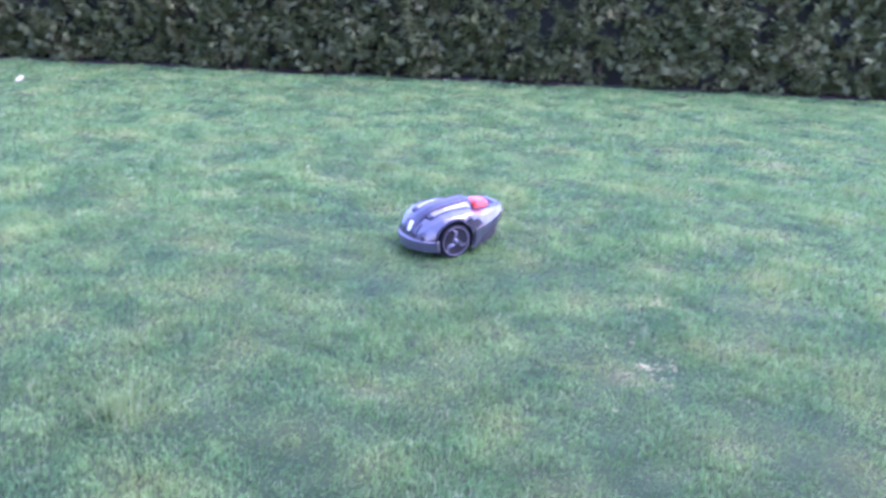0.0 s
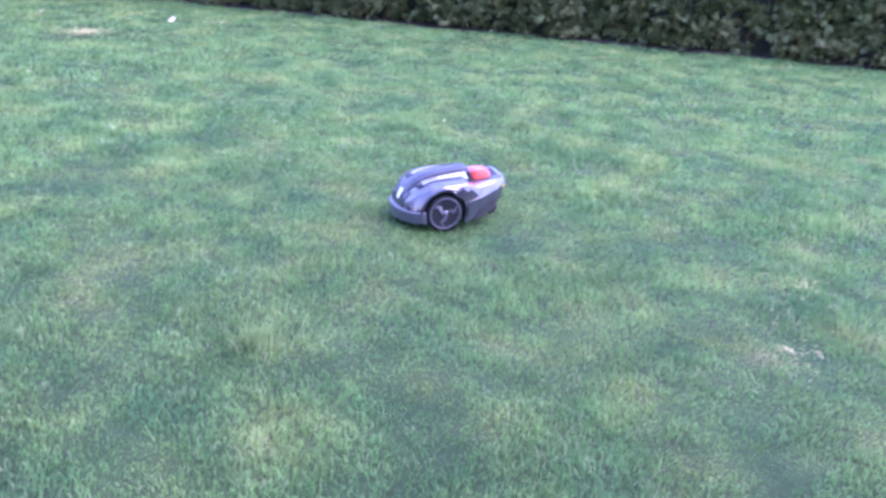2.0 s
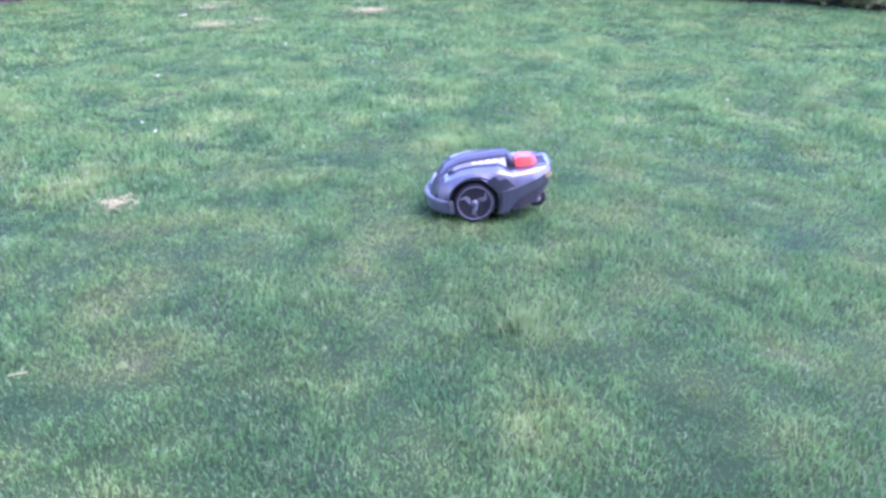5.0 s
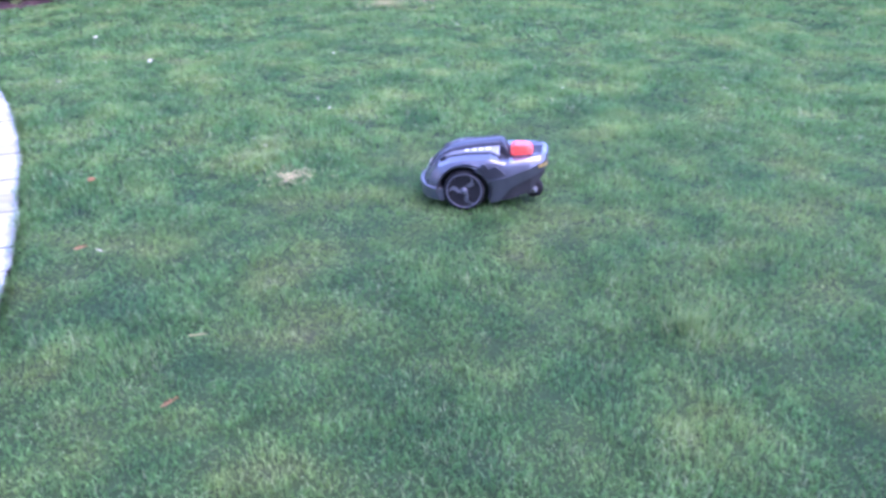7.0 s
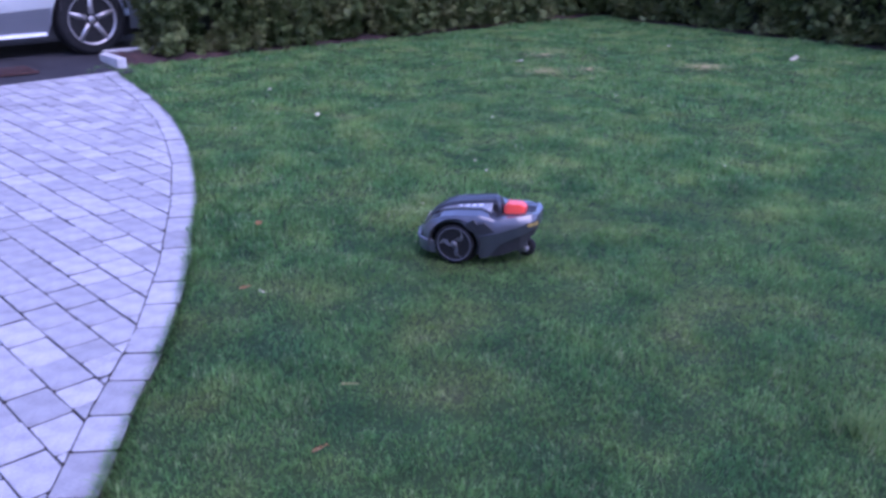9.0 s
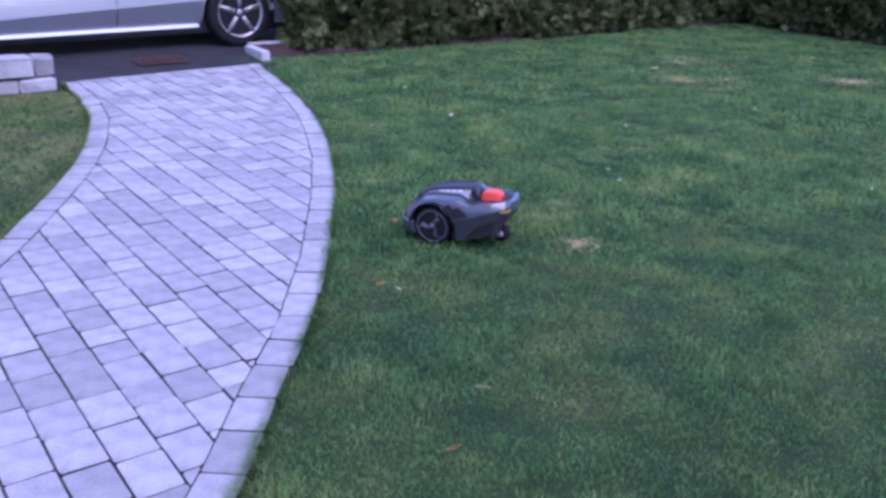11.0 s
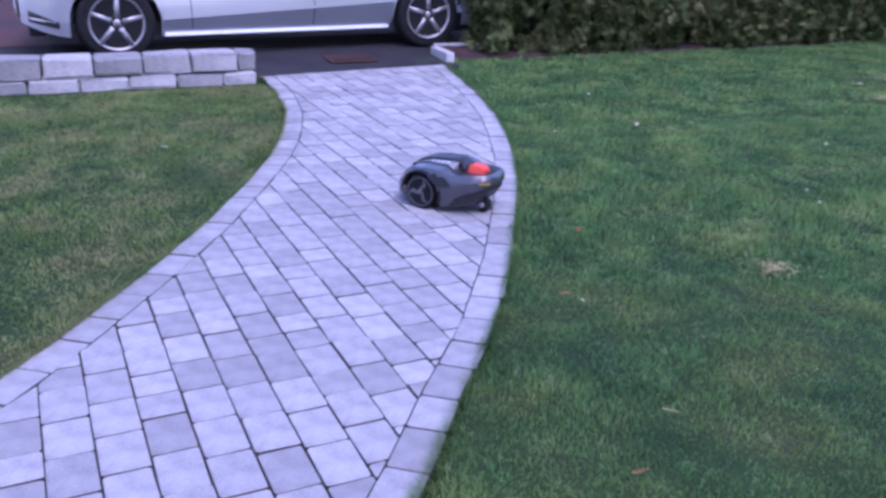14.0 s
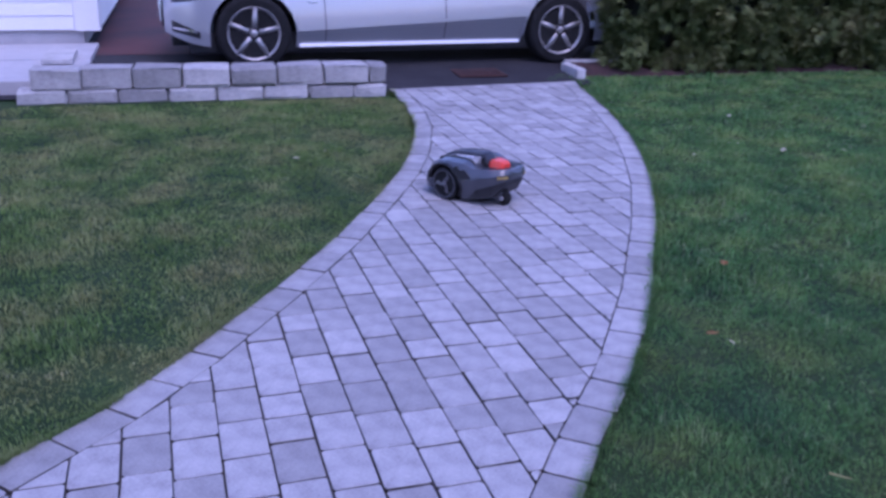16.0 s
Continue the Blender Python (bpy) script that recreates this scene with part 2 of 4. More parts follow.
def prism(poly, z0, z1, bev=0.0):
    """An upright prism over a counter-clockwise polygon, its top edge rounded by an inset."""
    n = len(poly)
    cx, cy = sum(p[0] for p in poly) / n, sum(p[1] for p in poly) / n
    v = [(x, y, z0) for x, y in poly] + [(x, y, z1 - bev) for x, y in poly]
    f = [(k, (k + 1) % n, n + (k + 1) % n, n + k) for k in range(n)]
    if bev:
        for x, y in poly:
            d = math.hypot(x - cx, y - cy) or 1
            v.append((x + (cx - x) / d * bev * 1.3, y + (cy - y) / d * bev * 1.3, z1))
        f += [(n + k, n + (k + 1) % n, 2 * n + (k + 1) % n, 2 * n + k) for k in range(n)]
        f.append(tuple(range(2 * n, 3 * n)))
    else:
        f.append(tuple(range(n, 2 * n)))
    return v, f


def interp(y, pts):
    return float(np.interp(y, [p[0] for p in pts], [p[1] for p in pts]))


# ---- plan ----
# The path runs from the eye towards the drive; its edges as (y, x).
PATH_RIGHT = [(-2.0, -1.35), (0.0, -0.45), (1.0, -0.06), (2.06, 0.325), (2.4, 0.43), (2.88, 0.605), (3.6, 0.79), (4.46, 0.955), (5.2, 1.06), (5.9, 1.105), (6.5, 1.113), (7.2, 1.06), (7.9, 0.975), (8.6, 0.885), (9.2, 0.80)]
PATH_LEFT = [(-2.0, -4.1), (0.0, -2.6), (1.0, -1.98), (2.0, -1.36), (2.49, -1.106), (2.84, -0.99), (3.36, -0.84), (4.04, -0.675), (4.8, -0.545), (5.3, -0.48), (5.8, -0.455), (6.46, -0.486), (7.16, -0.615), (7.87, -0.84), (8.5, -1.05)]
U, V = Vector((0.9455, 0.3256)), Vector((-0.3256, 0.9455))
DRIVE = Vector((-0.84, 7.87))            # left end of the path at the drive
EDGE = Vector((0.914, 0.406)).normalized()   # the path's end, along the drive


def drive_z(p):
    d = (Vector(p[:2]) - DRIVE).dot(V)
    return -0.004 + 0.062 * min(max(d - 0.15, 0) / 0.95, 1) + 0.012 * max(d - 1.1, 0)


def path_right(y):
    return interp(y, PATH_RIGHT)


def path_left(y):
    return interp(y, PATH_LEFT)


def past_path_end(x, y):
    return (Vector((x, y)) - DRIVE).dot(Vector((-EDGE.y, EDGE.x)))


# ---- ground, drive ----
gv, gf, steps = [], [], [-2000, -300, -60, -20, -10, -5, 0, 5, 10, 15, 25, 60, 300, 2000]
for y in steps:
    for x in steps:
        gv.append((x, y, -0.02))
for j in range(len(steps) - 1):
    for i in range(len(steps) - 1):
        a = j * len(steps) + i
        gf.append((a, a + 1, a + 1 + len(steps), a + len(steps)))
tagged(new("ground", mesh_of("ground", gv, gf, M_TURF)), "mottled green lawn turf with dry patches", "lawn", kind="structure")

dv, df = [], []
us, vs = [-9, -6, -3.5, -2, 0, 2.05, 4, 8, 16, 30], [0, 0.15, 0.5, 0.84, 1.1, 2, 3.2, 5, 9, 16]
for vv in vs:
    for uu in us:
        p = DRIVE + U * uu + V * vv
        dv.append((p.x, p.y, drive_z(p)))
for j in range(len(vs) - 1):
    for i in range(len(us) - 1):
        if us[i] > 2 and vs[j] < 0.8:
            continue
        a = j * len(us) + i
        df.append((a, a + 1, a + 1 + len(us), a + len(us)))
tagged(new("driveway", mesh_of("driveway", dv, df, M_ASPHALT)), "dark grey asphalt driveway beside the lawn", "driveway", kind="structure")


def lawn_ok(x, y):
    """Whether grass grows here: off the path, the drive, the bed and the walls."""
    k = 0.030 * noise.noise((x * 14, y * 14, 2.0)) + 0.022
    if path_left(y) + k < x < path_right(y) - k and past_path_end(x, y) < 0.05:
        return False
    p = Vector((x, y)) - DRIVE
    uu, vv = p.dot(U), p.dot(V)
    if x < 0.3 and (vv > -0.30 and uu > -3.1 or vv > -0.3):
        return False
    if x >= 0.3 and vv > 0.42 - 0.05 * math.sin(uu * 3):
        return False
    return (Vector((x, y)) - HEDGE_B).dot(U) < 0.05


HEDGE_A = Vector((1.35, 9.02))    # front foot of the hedge along the drive, running along U
HEDGE_B = Vector((9.2, 7.5))      # a point of the front foot of the far hedge, running along V


# ---- grass ----
def grass(name, cells, density, length, width, label, seed, mat=None):
    rng = np.random.default_rng(seed)
    pts = []
    for x0, x1, y0, y1 in cells:
        n = int((x1 - x0) * (y1 - y0) * density)
        pts.append(np.c_[rng.uniform(x0, x1, n), rng.uniform(y0, y1, n)])
    pts = np.concatenate(pts)
    pts = pts[[lawn_ok(x, y) and noise.noise((x * 26, y * 26, 8.1)) + 0.7 * noise.noise((x * 11, y * 11, 3.1)) > u for (x, y), u in zip(pts, rng.uniform(-1.3, 0.02, len(pts)))]]
    n = len(pts)
    a = rng.uniform(0, 2 * np.pi, n)
    clump = 0.75 + 0.75 * np.array([noise.noise((x * 2.2, y * 2.2, 0.3)) for x, y in pts]) + 0.6 * np.array([noise.noise((x * 9, y * 9, 4.3)) for x, y in pts])
    ln = length * rng.uniform(0.5, 1.25, n) * np.clip(clump, 0.3, 1.5)
    lean = rng.uniform(0.15, 1.05, n)
    la = a + rng.uniform(0.8, 2.3, n)
    wd = width * rng.uniform(0.6, 1.3, n)
    side = np.c_[np.cos(a), np.sin(a), np.zeros(n)] * wd[:, None] / 2
    root = np.c_[pts, np.full(n, -0.02)]
    ahead = np.c_[np.cos(la) * lean, np.sin(la) * lean, np.zeros(n)] * ln[:, None]
    up = np.c_[np.zeros((n, 2)), ln]
    mid = root + 0.25 * ahead + 0.6 * up * np.sqrt(1 - 0.3 * lean)[:, None]
    tip = root + 0.9 * ahead + up * (1 - 0.42 * lean)[:, None]
    v = np.stack([root - side, root + side, mid + 0.7 * side, mid - 0.7 * side, tip], 1).reshape(-1, 3)
    base = np.arange(n)[:, None] * 5
    loops = np.concatenate([base + [0, 1, 2, 3], base + [3, 2, 4]], 1).ravel()
    me = bpy.data.meshes.new(name)
    me.vertices.add(5 * n), me.loops.add(7 * n), me.polygons.add(2 * n)
    me.vertices.foreach_set("co", v.astype(np.float32).ravel())
    me.loops.foreach_set("vertex_index", loops.astype(np.int32))
    starts = (np.arange(n)[:, None] * 7 + [0, 4]).ravel()
    me.polygons.foreach_set("loop_start", starts.astype(np.int32))
    me.materials.append(mat or M_BLADE)
    me.update(calc_edges=True)
    me.validate()
    tagged(new(name, me), label, "grass", kind="stuff")


grass("near_grass", [(0.2, 4.6, 0.2, 3.6), (0.3, 4.6, -1.6, 0.2)], 11500, 0.033, 0.0034, "short green lawn grass mixed with dry blades", 1)
grass("lawn_grass", [(4.6, 7.2, -3.0, 5.0), (0.6, 4.6, 3.6, 6.6)], 6500, 0.044, 0.0060, "short mown green lawn grass", 2)
grass("far_grass", [(7.2, 13, -4.5, 5.0), (4.6, 10, 5.0, 11.5), (0.6, 4.6, 6.6, 10)], 3000, 0.046, 0.010, "short mown lawn grass near the hedge", 3)
grass("worn_grass", [(-3.4, -0.3, 1.6, 7.8)], 8000, 0.032, 0.0050, "thin brownish green lawn grass beside the path", 4, M_WORN)
grass("worn_grass", [(-6.5, -3.4, 2.6, 9.0)], 2400, 0.036, 0.009, "thin brownish green lawn grass beyond the wall", 5, M_WORN)


def fringe(name, fn, sign, seed, mat, y0, y1):
    """Blades that lean from the lawn over the edge of the path."""
    rng = np.random.default_rng(seed)
    verts, faces = [], []
    for y in rng.uniform(y0, y1, int((y1 - y0) * 1500)):
        thick = noise.noise((y * 3.1, sign, 0.7)) + 0.6 * noise.noise((y * 11, sign, 2.7))
        if past_path_end(fn(y), y) > -0.06 or thick < rng.uniform(-1.0, 0.5):
            continue
        x = fn(y) + sign * abs(rng.normal(0, 0.020)) - sign * 0.006
        ln, a, w = rng.uniform(0.018, 0.046) * (1 + 0.5 * thick), rng.uniform(-1.1, 1.1), rng.uniform(0.0014, 0.0024)
        ox, oy = -sign * math.cos(a) * ln * rng.uniform(0.1, 0.95), math.sin(a) * ln * 0.7
        b = len(verts)
        verts += [(x, y - w, -0.02), (x, y + w, -0.02), (x + ox * 0.4, y + oy * 0.4 + w * 0.8, ln * 0.6), (x + ox * 0.4, y + oy * 0.4 - w * 0.8, ln * 0.6), (x + ox, y + oy, ln * 0.72)]
        faces += [(b, b + 1, b + 2, b + 3), (b + 3, b + 2, b + 4)]
    tagged(new(name, mesh_of(name, verts, faces, mat)), "grass blades leaning over the path's edge", "grass", kind="stuff")


fringe("edge_grass", path_right, 1, 31, M_BLADE, 0.4, 8.6)
fringe("edge_grass", path_left, -1, 32, M_WORN, 1.2, 7.9)

# ---- path ----
END = Vector((-EDGE.y, EDGE.x))


def offset_curve(fn, sign, d):
    out = []
    for k in range(-20, 101):
        y = k * 0.1
        s = (fn(y + 0.1) - fn(y - 0.1)) / 0.2
        n = Vector((1, -s)).normalized() * sign
        out.append((y + n.y * d, fn(y) + n.x * d))
    return out


IN_RIGHT, IN_LEFT = offset_curve(path_right, -1, 0.13), offset_curve(path_left, 1, 0.13)


def clip(poly, p, n):
    """Keeps the part of a convex polygon on the side of the line at p that n points to."""
    out = []
    for a, b in zip(poly, poly[1:] + poly[:1]):
        da, db = (a - p).dot(n), (b - p).dot(n)
        if da >= 0:
            out.append(a)
        if da * db < 0:
            out.append(a + (b - a) * (da / (da - db)))
    return out


def curve_line(pts, y, keep_left):
    x0, x1 = interp(y - 0.06, pts), interp(y + 0.06, pts)
    d = Vector((x1 - x0, 0.12)).normalized()
    return Vector(((x0 + x1) / 2, y)), Vector((-d.y, d.x)) if keep_left else Vector((d.y, -d.x))


def area(poly):
    return 0.5 * sum(a.x * b.y - b.x * a.y for a, b in zip(poly, poly[1:] + poly[:1]))


bed_v = [(interp(y, PATH_LEFT), y) for y in np.arange(-2, 8.6, 0.2)] + [(interp(y, PATH_RIGHT), y) for y in np.arange(8.4, -2, -0.2)]
bed = [Vector(p) for p in bed_v]
path_sheet_v = [(p.x, p.y, -0.015) for p in bed if past_path_end(p.x, p.y) < 0.02]
paved_path = tagged(new("garden_path", mesh_of("garden_path", path_sheet_v, [tuple(range(len(path_sheet_v)))[::-1]], M_JOINT)), "curving garden path of grey concrete pavers with a border course", "path", kind="structure")


def worn(poly, c):
    """Knocks off the corners of a stone's outline."""
    out = []
    for k, p in enumerate(poly):
        a, b = poly[k - 1] - p, poly[(k + 1) % len(poly)] - p
        if a.length > 3 * c and b.length > 3 * c:
            out += [p + a.normalized() * c, p + b.normalized() * c]
        else:
            out.append(p)
    return out


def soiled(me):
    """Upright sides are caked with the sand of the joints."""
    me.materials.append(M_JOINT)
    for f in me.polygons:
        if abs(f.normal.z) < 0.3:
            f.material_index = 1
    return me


def build_pavers():
    rng = random.Random(5)
    d = Vector((-0.353, 0.935)).normalized()
    n = Vector((d.y, -d.x))
    pieces = []
    w, g = 0.14, 0.0030
    for k in range(-40, 40):
        s = -4.0 + (k % 2) * 0.1 + rng.uniform(-0.03, 0.03)
        off = (k + 0.057) * w
        while s < 10.5:
            ln = rng.choice((0.2, 0.2, 0.2, 0.2, 0.14))
            c = n * (off + w / 2) + d * (s + ln / 2)
            if -2 < c.y < 9.2 and path_left(c.y) - 0.1 < c.x < path_right(c.y) + 0.1:
                poly = [n * (off + a) + d * (s + b) for a, b in ((w - g, 0.0028), (w - g, ln - 0.0028), (g, ln - 0.0028), (g, 0.0028))]
                poly = [p + Vector((rng.uniform(-1, 1), rng.uniform(-1, 1))) * 0.0022 for p in poly]
                p, q = curve_line(IN_RIGHT, c.y, True)
                poly = clip(poly, p + q * 0.003, q)
                if len(poly) > 2:
                    p, q = curve_line(IN_LEFT, c.y, False)
                    poly = clip(poly, p + q * 0.003, q)
                if len(poly) > 2:
                    poly = clip(poly, DRIVE - END * 0.004, -END)
                if len(poly) > 2 and abs(area(poly)) > 0.0003:
                    pieces.append(poly)
            s += ln
    for fn, inner, sign in ((path_right, IN_RIGHT, -1), (path_left, IN_LEFT, 1)):
        y = -1.8
        while y < 8.8:
            s = (fn(y + 0.1) - fn(y - 0.1)) / 0.2
            st = Vector((s, 1)).normalized()
            ln = rng.choice((0.19, 0.21, 0.22))
            a = Vector((fn(y), y))
            y2 = y + st.y * ln
            b = Vector((fn(y2), y2))
            s2 = (fn(y2 + 0.1) - fn(y2 - 0.1)) / 0.2
            n1, n2 = Vector((1, -s)).normalized() * sign, Vector((1, -s2)).normalized() * sign
            t = (b - a).normalized() * 0.004
            wob = rng.uniform(-0.006, 0.006)
            poly = [a + t + n1 * wob, b - t + n2 * wob, b - t + n2 * 0.128, a + t + n1 * 0.128]
            poly = clip(poly, DRIVE - END * 0.004, -END)
            if len(poly) > 2 and abs(area(poly)) > 0.001:
                pieces.append(poly)
            y = y2
    out = []
    for poly in pieces:
        if area(poly) < 0:
            poly = poly[::-1]
        out.append(worn(poly, rng.uniform(0.004, 0.009)))
    out.sort(key=lambda p: (sum(q.y for q in p) / len(p) < 1.2, sum(q.y for q in p)))
    fv, ff = [], []
    for i, poly in enumerate(out):
        c = sum(poly, Vector((0, 0))) / len(poly)
        top = rng.uniform(-0.002, 0.0025)
        if i < 300:
            v, f = prism([tuple(p - c) for p in poly], -0.05, top, 0.002)
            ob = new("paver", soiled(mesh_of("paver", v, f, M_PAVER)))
            ob.location, ob.parent = (c.x, c.y, 0), paved_path
        else:
            v, f = prism([tuple(p) for p in poly], -0.05, top, 0.002)
            ff += [tuple(len(fv) + q for q in face) for face in f]
            fv += v
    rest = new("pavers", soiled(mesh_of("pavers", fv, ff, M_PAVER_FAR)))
    rest.parent = paved_path
    rest["kind"] = "stuff"


# ---- retaining wall ----
def build_wall():
    wall = tagged(new("block_wall"), "low garden wall of two courses of grey concrete blocks", "wall", kind="structure")
    rng = random.Random(9)
    o = Vector((-0.835, 7.63))
    d = Vector((-2.82, -0.90)).normalized()
    n = Vector((d.y, -d.x))
    n = n if n.y > 0 else -n
    ang = math.atan2(-d.y, -d.x)
    z = -0.03
    for course, (hgt, depth, start) in enumerate(((WALL_MID + 0.03, 0.24, 0.0), (WALL_TOP - WALL_MID, 0.25, -0.005))):
        s = start
        first = True
        while s < WALL_LEN:
            ln = 0.16 if first and course else (0.28 if first else BLOCK)
            first = False
            bm = box(-ln / 2 + 0.005, ln / 2 - 0.005, -depth / 2, depth / 2, 0, hgt - 0.004 - rng.uniform(0, 0.010), rng.uniform(0.016, 0.026), 2)
            for vtx in bm.verts:
                vtx.co += Vector((rng.uniform(-1, 1), rng.uniform(-1, 1), rng.uniform(-1, 1))) * 0.0085
            ob = part("block", bm, M_BLOCK, wall)
            c = o + d * (s + ln / 2) + n * (0.125 + rng.uniform(-0.008, 0.008) + (0.004 if course else 0))
            ob.matrix_basis = Matrix.Translation((c.x, c.y, z)) @ Matrix.Rotation(ang + rng.uniform(-0.02, 0.02), 4, "Z")
            s += ln
        z += hgt


WALL_MID, WALL_TOP, WALL_LEN, BLOCK = 0.095, 0.262, 2.7, 0.385
build_wall()


# ---- hedges ----
def hedge(name, length, depth, height, base, label, seed, dens):
    """A clipped conifer hedge: stems, a dark core and many flat scale-leaf sprays. It runs along x, its front at y = 0."""
    rng = np.random.default_rng(seed)
    top = tagged(new(name), label, "hedge")
    nx = int(length / 0.25)
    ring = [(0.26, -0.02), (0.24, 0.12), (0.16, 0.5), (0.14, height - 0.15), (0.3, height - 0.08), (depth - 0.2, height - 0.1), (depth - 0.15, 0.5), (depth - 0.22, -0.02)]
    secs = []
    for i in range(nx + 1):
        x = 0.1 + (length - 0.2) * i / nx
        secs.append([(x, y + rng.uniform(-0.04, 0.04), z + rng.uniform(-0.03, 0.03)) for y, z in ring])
    # near-black colour gives the solid core the shade seen between sprays
    part("core", loft(secs), M_HEDGECORE, top, "solid core with the hedge's inner shade painted in")
    bm = bmesh.new()
    k = 0.25
    while k < length:
        r = rng.uniform(0.018, 0.035)
        y0 = rng.uniform(0.2, 0.4)
        bmesh.ops.create_cone(bm, cap_ends=True, segments=7, radius1=r * 1.3, radius2=r * 0.7, depth=0.9, matrix=Matrix.Translation((k, y0, 0.42)) @ Matrix.Rotation(rng.uniform(-0.12, 0.12), 4, "Y") @ Matrix.Rotation(rng.uniform(-0.15, 0.1), 4, "X"))
        k += rng.uniform(0.3, 0.55)
    part("stem_mass", bm, M_TWIG, top, "brown woody stems", True)["kind"] = "stuff"
    # sprays: each a fan of small lobed blades hanging outward
    n = int(dens * (length * height + 2 * depth * height))
    P, N = [], []
    zz = base + (height - base) * rng.uniform(0, 1, n) ** 1.15
    face = rng.uniform(0, 1, n)
    ef = depth / (length + 2 * depth)
    for z, f in zip(zz, face):
        if f < ef:
            P.append((0.0, rng.uniform(0.0, depth), z)), N.append((-1, 0, 0))
        elif f < 2 * ef and length < 4:
            P.append((length, rng.uniform(0.0, depth), z)), N.append((1, 0, 0))
        else:
            P.append((rng.uniform(0, length), 0.0, z)), N.append((0, -1, 0))
    P, N = np.array(P), np.array(N, float)
    lump = np.array([noise.noise((p[0] * 1.7, p[1] * 1.7, p[2] * 1.9 + seed)) + 0.6 * noise.noise((p[0] * 5.5, p[1] * 5.5, p[2] * 5.5)) for p in P])
    low = np.clip((0.55 - P[:, 2]) / 0.55, 0, 1)
    keep = np.array([noise.noise((p[0] * 4.5 + 7, p[1] * 4.5, p[2] * 3.6)) + 0.5 * noise.noise((p[0] * 11, p[1] * 11, p[2] * 8 + seed)) for p in P]) > rng.uniform(-0.55, 0.05, n)
    P, N, lump, low, n = P[keep], N[keep], lump[keep], low[keep], int(keep.sum())
    P += N * (0.19 * lump + rng.normal(0, 0.035, n) - 0.02 - 0.16 * low * rng.uniform(0, 1, n))[:, None]
    verts, faces = [], []
    for p, nn in zip(P, N):
        out = Vector(nn) + Vector(rng.normal(0, 0.55, 3)) + Vector((0, 0, rng.uniform(-0.35, 0.55)))
        out.normalize()
        s = out.cross(Vector(rng.normal(0, 1, 3))).normalized()
        size = rng.uniform(0.055, 0.135)
        q = Vector(p)
        for a in (-0.95, -0.55, -0.18, 0.2, 0.6, 1.0):
            di = (out * math.cos(a) + s * math.sin(a))
            sd = di.cross(out.cross(s)).normalized() * size * 0.10
            ll = size * (1 - 0.35 * abs(a)) * rng.uniform(0.8, 1.2)
            droop = Vector((0, 0, -0.15 * size))
            b = len(verts)
            verts += [q + di * ll * 0.12, q + di * ll * 0.55 + sd, q + di * ll + droop, q + di * ll * 0.55 - sd]
            faces.append((b, b + 1, b + 2, b + 3))
    me = mesh_of("foliage", verts, faces, M_LEAF)
    # the sprays of one fan vary together with their island
    fo = new("foliage", me)
    fo.parent = top
    fo["kind"] = "stuff"
    return top


drive_hedge = hedge("conifer_hedge", 7.6, 0.8, 1.9, 0.06, "clipped green conifer hedge along the driveway", 11, 1700)
drive_hedge.matrix_basis = Matrix.Translation((HEDGE_A.x + 0.07, HEDGE_A.y + 0.06, 0)) @ Matrix.Rotation(math.atan2(U.y, U.x), 4, "Z")
far_hedge = hedge("conifer_hedge", 17.0, 0.8, 1.9, 0.06, "clipped green conifer hedge closing the lawn", 12, 1150)
fb = HEDGE_B + V * 4.0
far_hedge.matrix_basis = Matrix.Translation((fb.x, fb.y, 0)) @ Matrix.Rotation(math.atan2(-V.y, -V.x), 4, "Z")


# ---- bed, kerb, grate ----
def at_drive(u, v, z=0.0):
    p = DRIVE + U * u + V * v
    return (p.x, p.y, z)


ANG = math.atan2(U.y, U.x)
bv, bf, bu, bw = [], [], np.arange(1.98, 10.0, 0.07), (0.38, 0.44, 0.50, 0.57, 0.65, 0.74, 0.80)
for u in bu:
    for w in bw:
        rise = 0.075 * min((w - 0.38) / 0.3, 1) + 0.016 * noise.noise((u * 9, w * 14, 1.0)) - (0.012 if w == 0.38 else 0)
        bv.append(at_drive(u, w + 0.03 * noise.noise((u * 3, w * 2, 5.0)) * (w < 0.6), rise))
for i in range(len(bu) - 1):
    for k in range(len(bw) - 1):
        a = i * len(bw) + k
        bf.append((a, a + len(bw), a + len(bw) + 1, a + 1))
tagged(new("planting_bed", mesh_of("planting_bed", bv, bf, M_SOIL)), "reddish bark soil strip under the hedge", "soil bed", kind="structure")
bed_far = [HEDGE_B - U * 0.06 + V * 4, HEDGE_B - U * 0.0 - V * 4, HEDGE_B - U * 0.06 - V * 13, HEDGE_B + U * 0.9 - V * 13, HEDGE_B + U * 0.9 + V * 4]
tagged(new("planting_bed", mesh_of("planting_bed", [(p.x, p.y, -0.004) for p in bed_far], [tuple(range(5))[::-1]], M_SOIL)), "dark reddish soil strip under the far hedge", "soil bed", kind="structure")


def kerb():
    row = tagged(new("kerb"), "pale concrete kerb stones edging the driveway", "kerb", kind="structure")
    rng = random.Random(4)
    u = 1.93
    for k, (ln, wid, h) in enumerate([(0.10, 0.42, 0.098)] + [(0.6, 0.07, 0.10)] * 12):
        ob = part("kerb_stone", box(-ln / 2 + 0.003, ln / 2 - 0.003, -wid / 2, wid / 2, -0.05, h, 0.014), M_BLOCK, row)
        ob.matrix_basis = Matrix.Translation(at_drive(u + ln / 2, 0.45 if k == 0 else 0.80, 0.0)) @ Matrix.Rotation(ANG + rng.uniform(-0.01, 0.01), 4, "Z")
        u += ln


kerb()


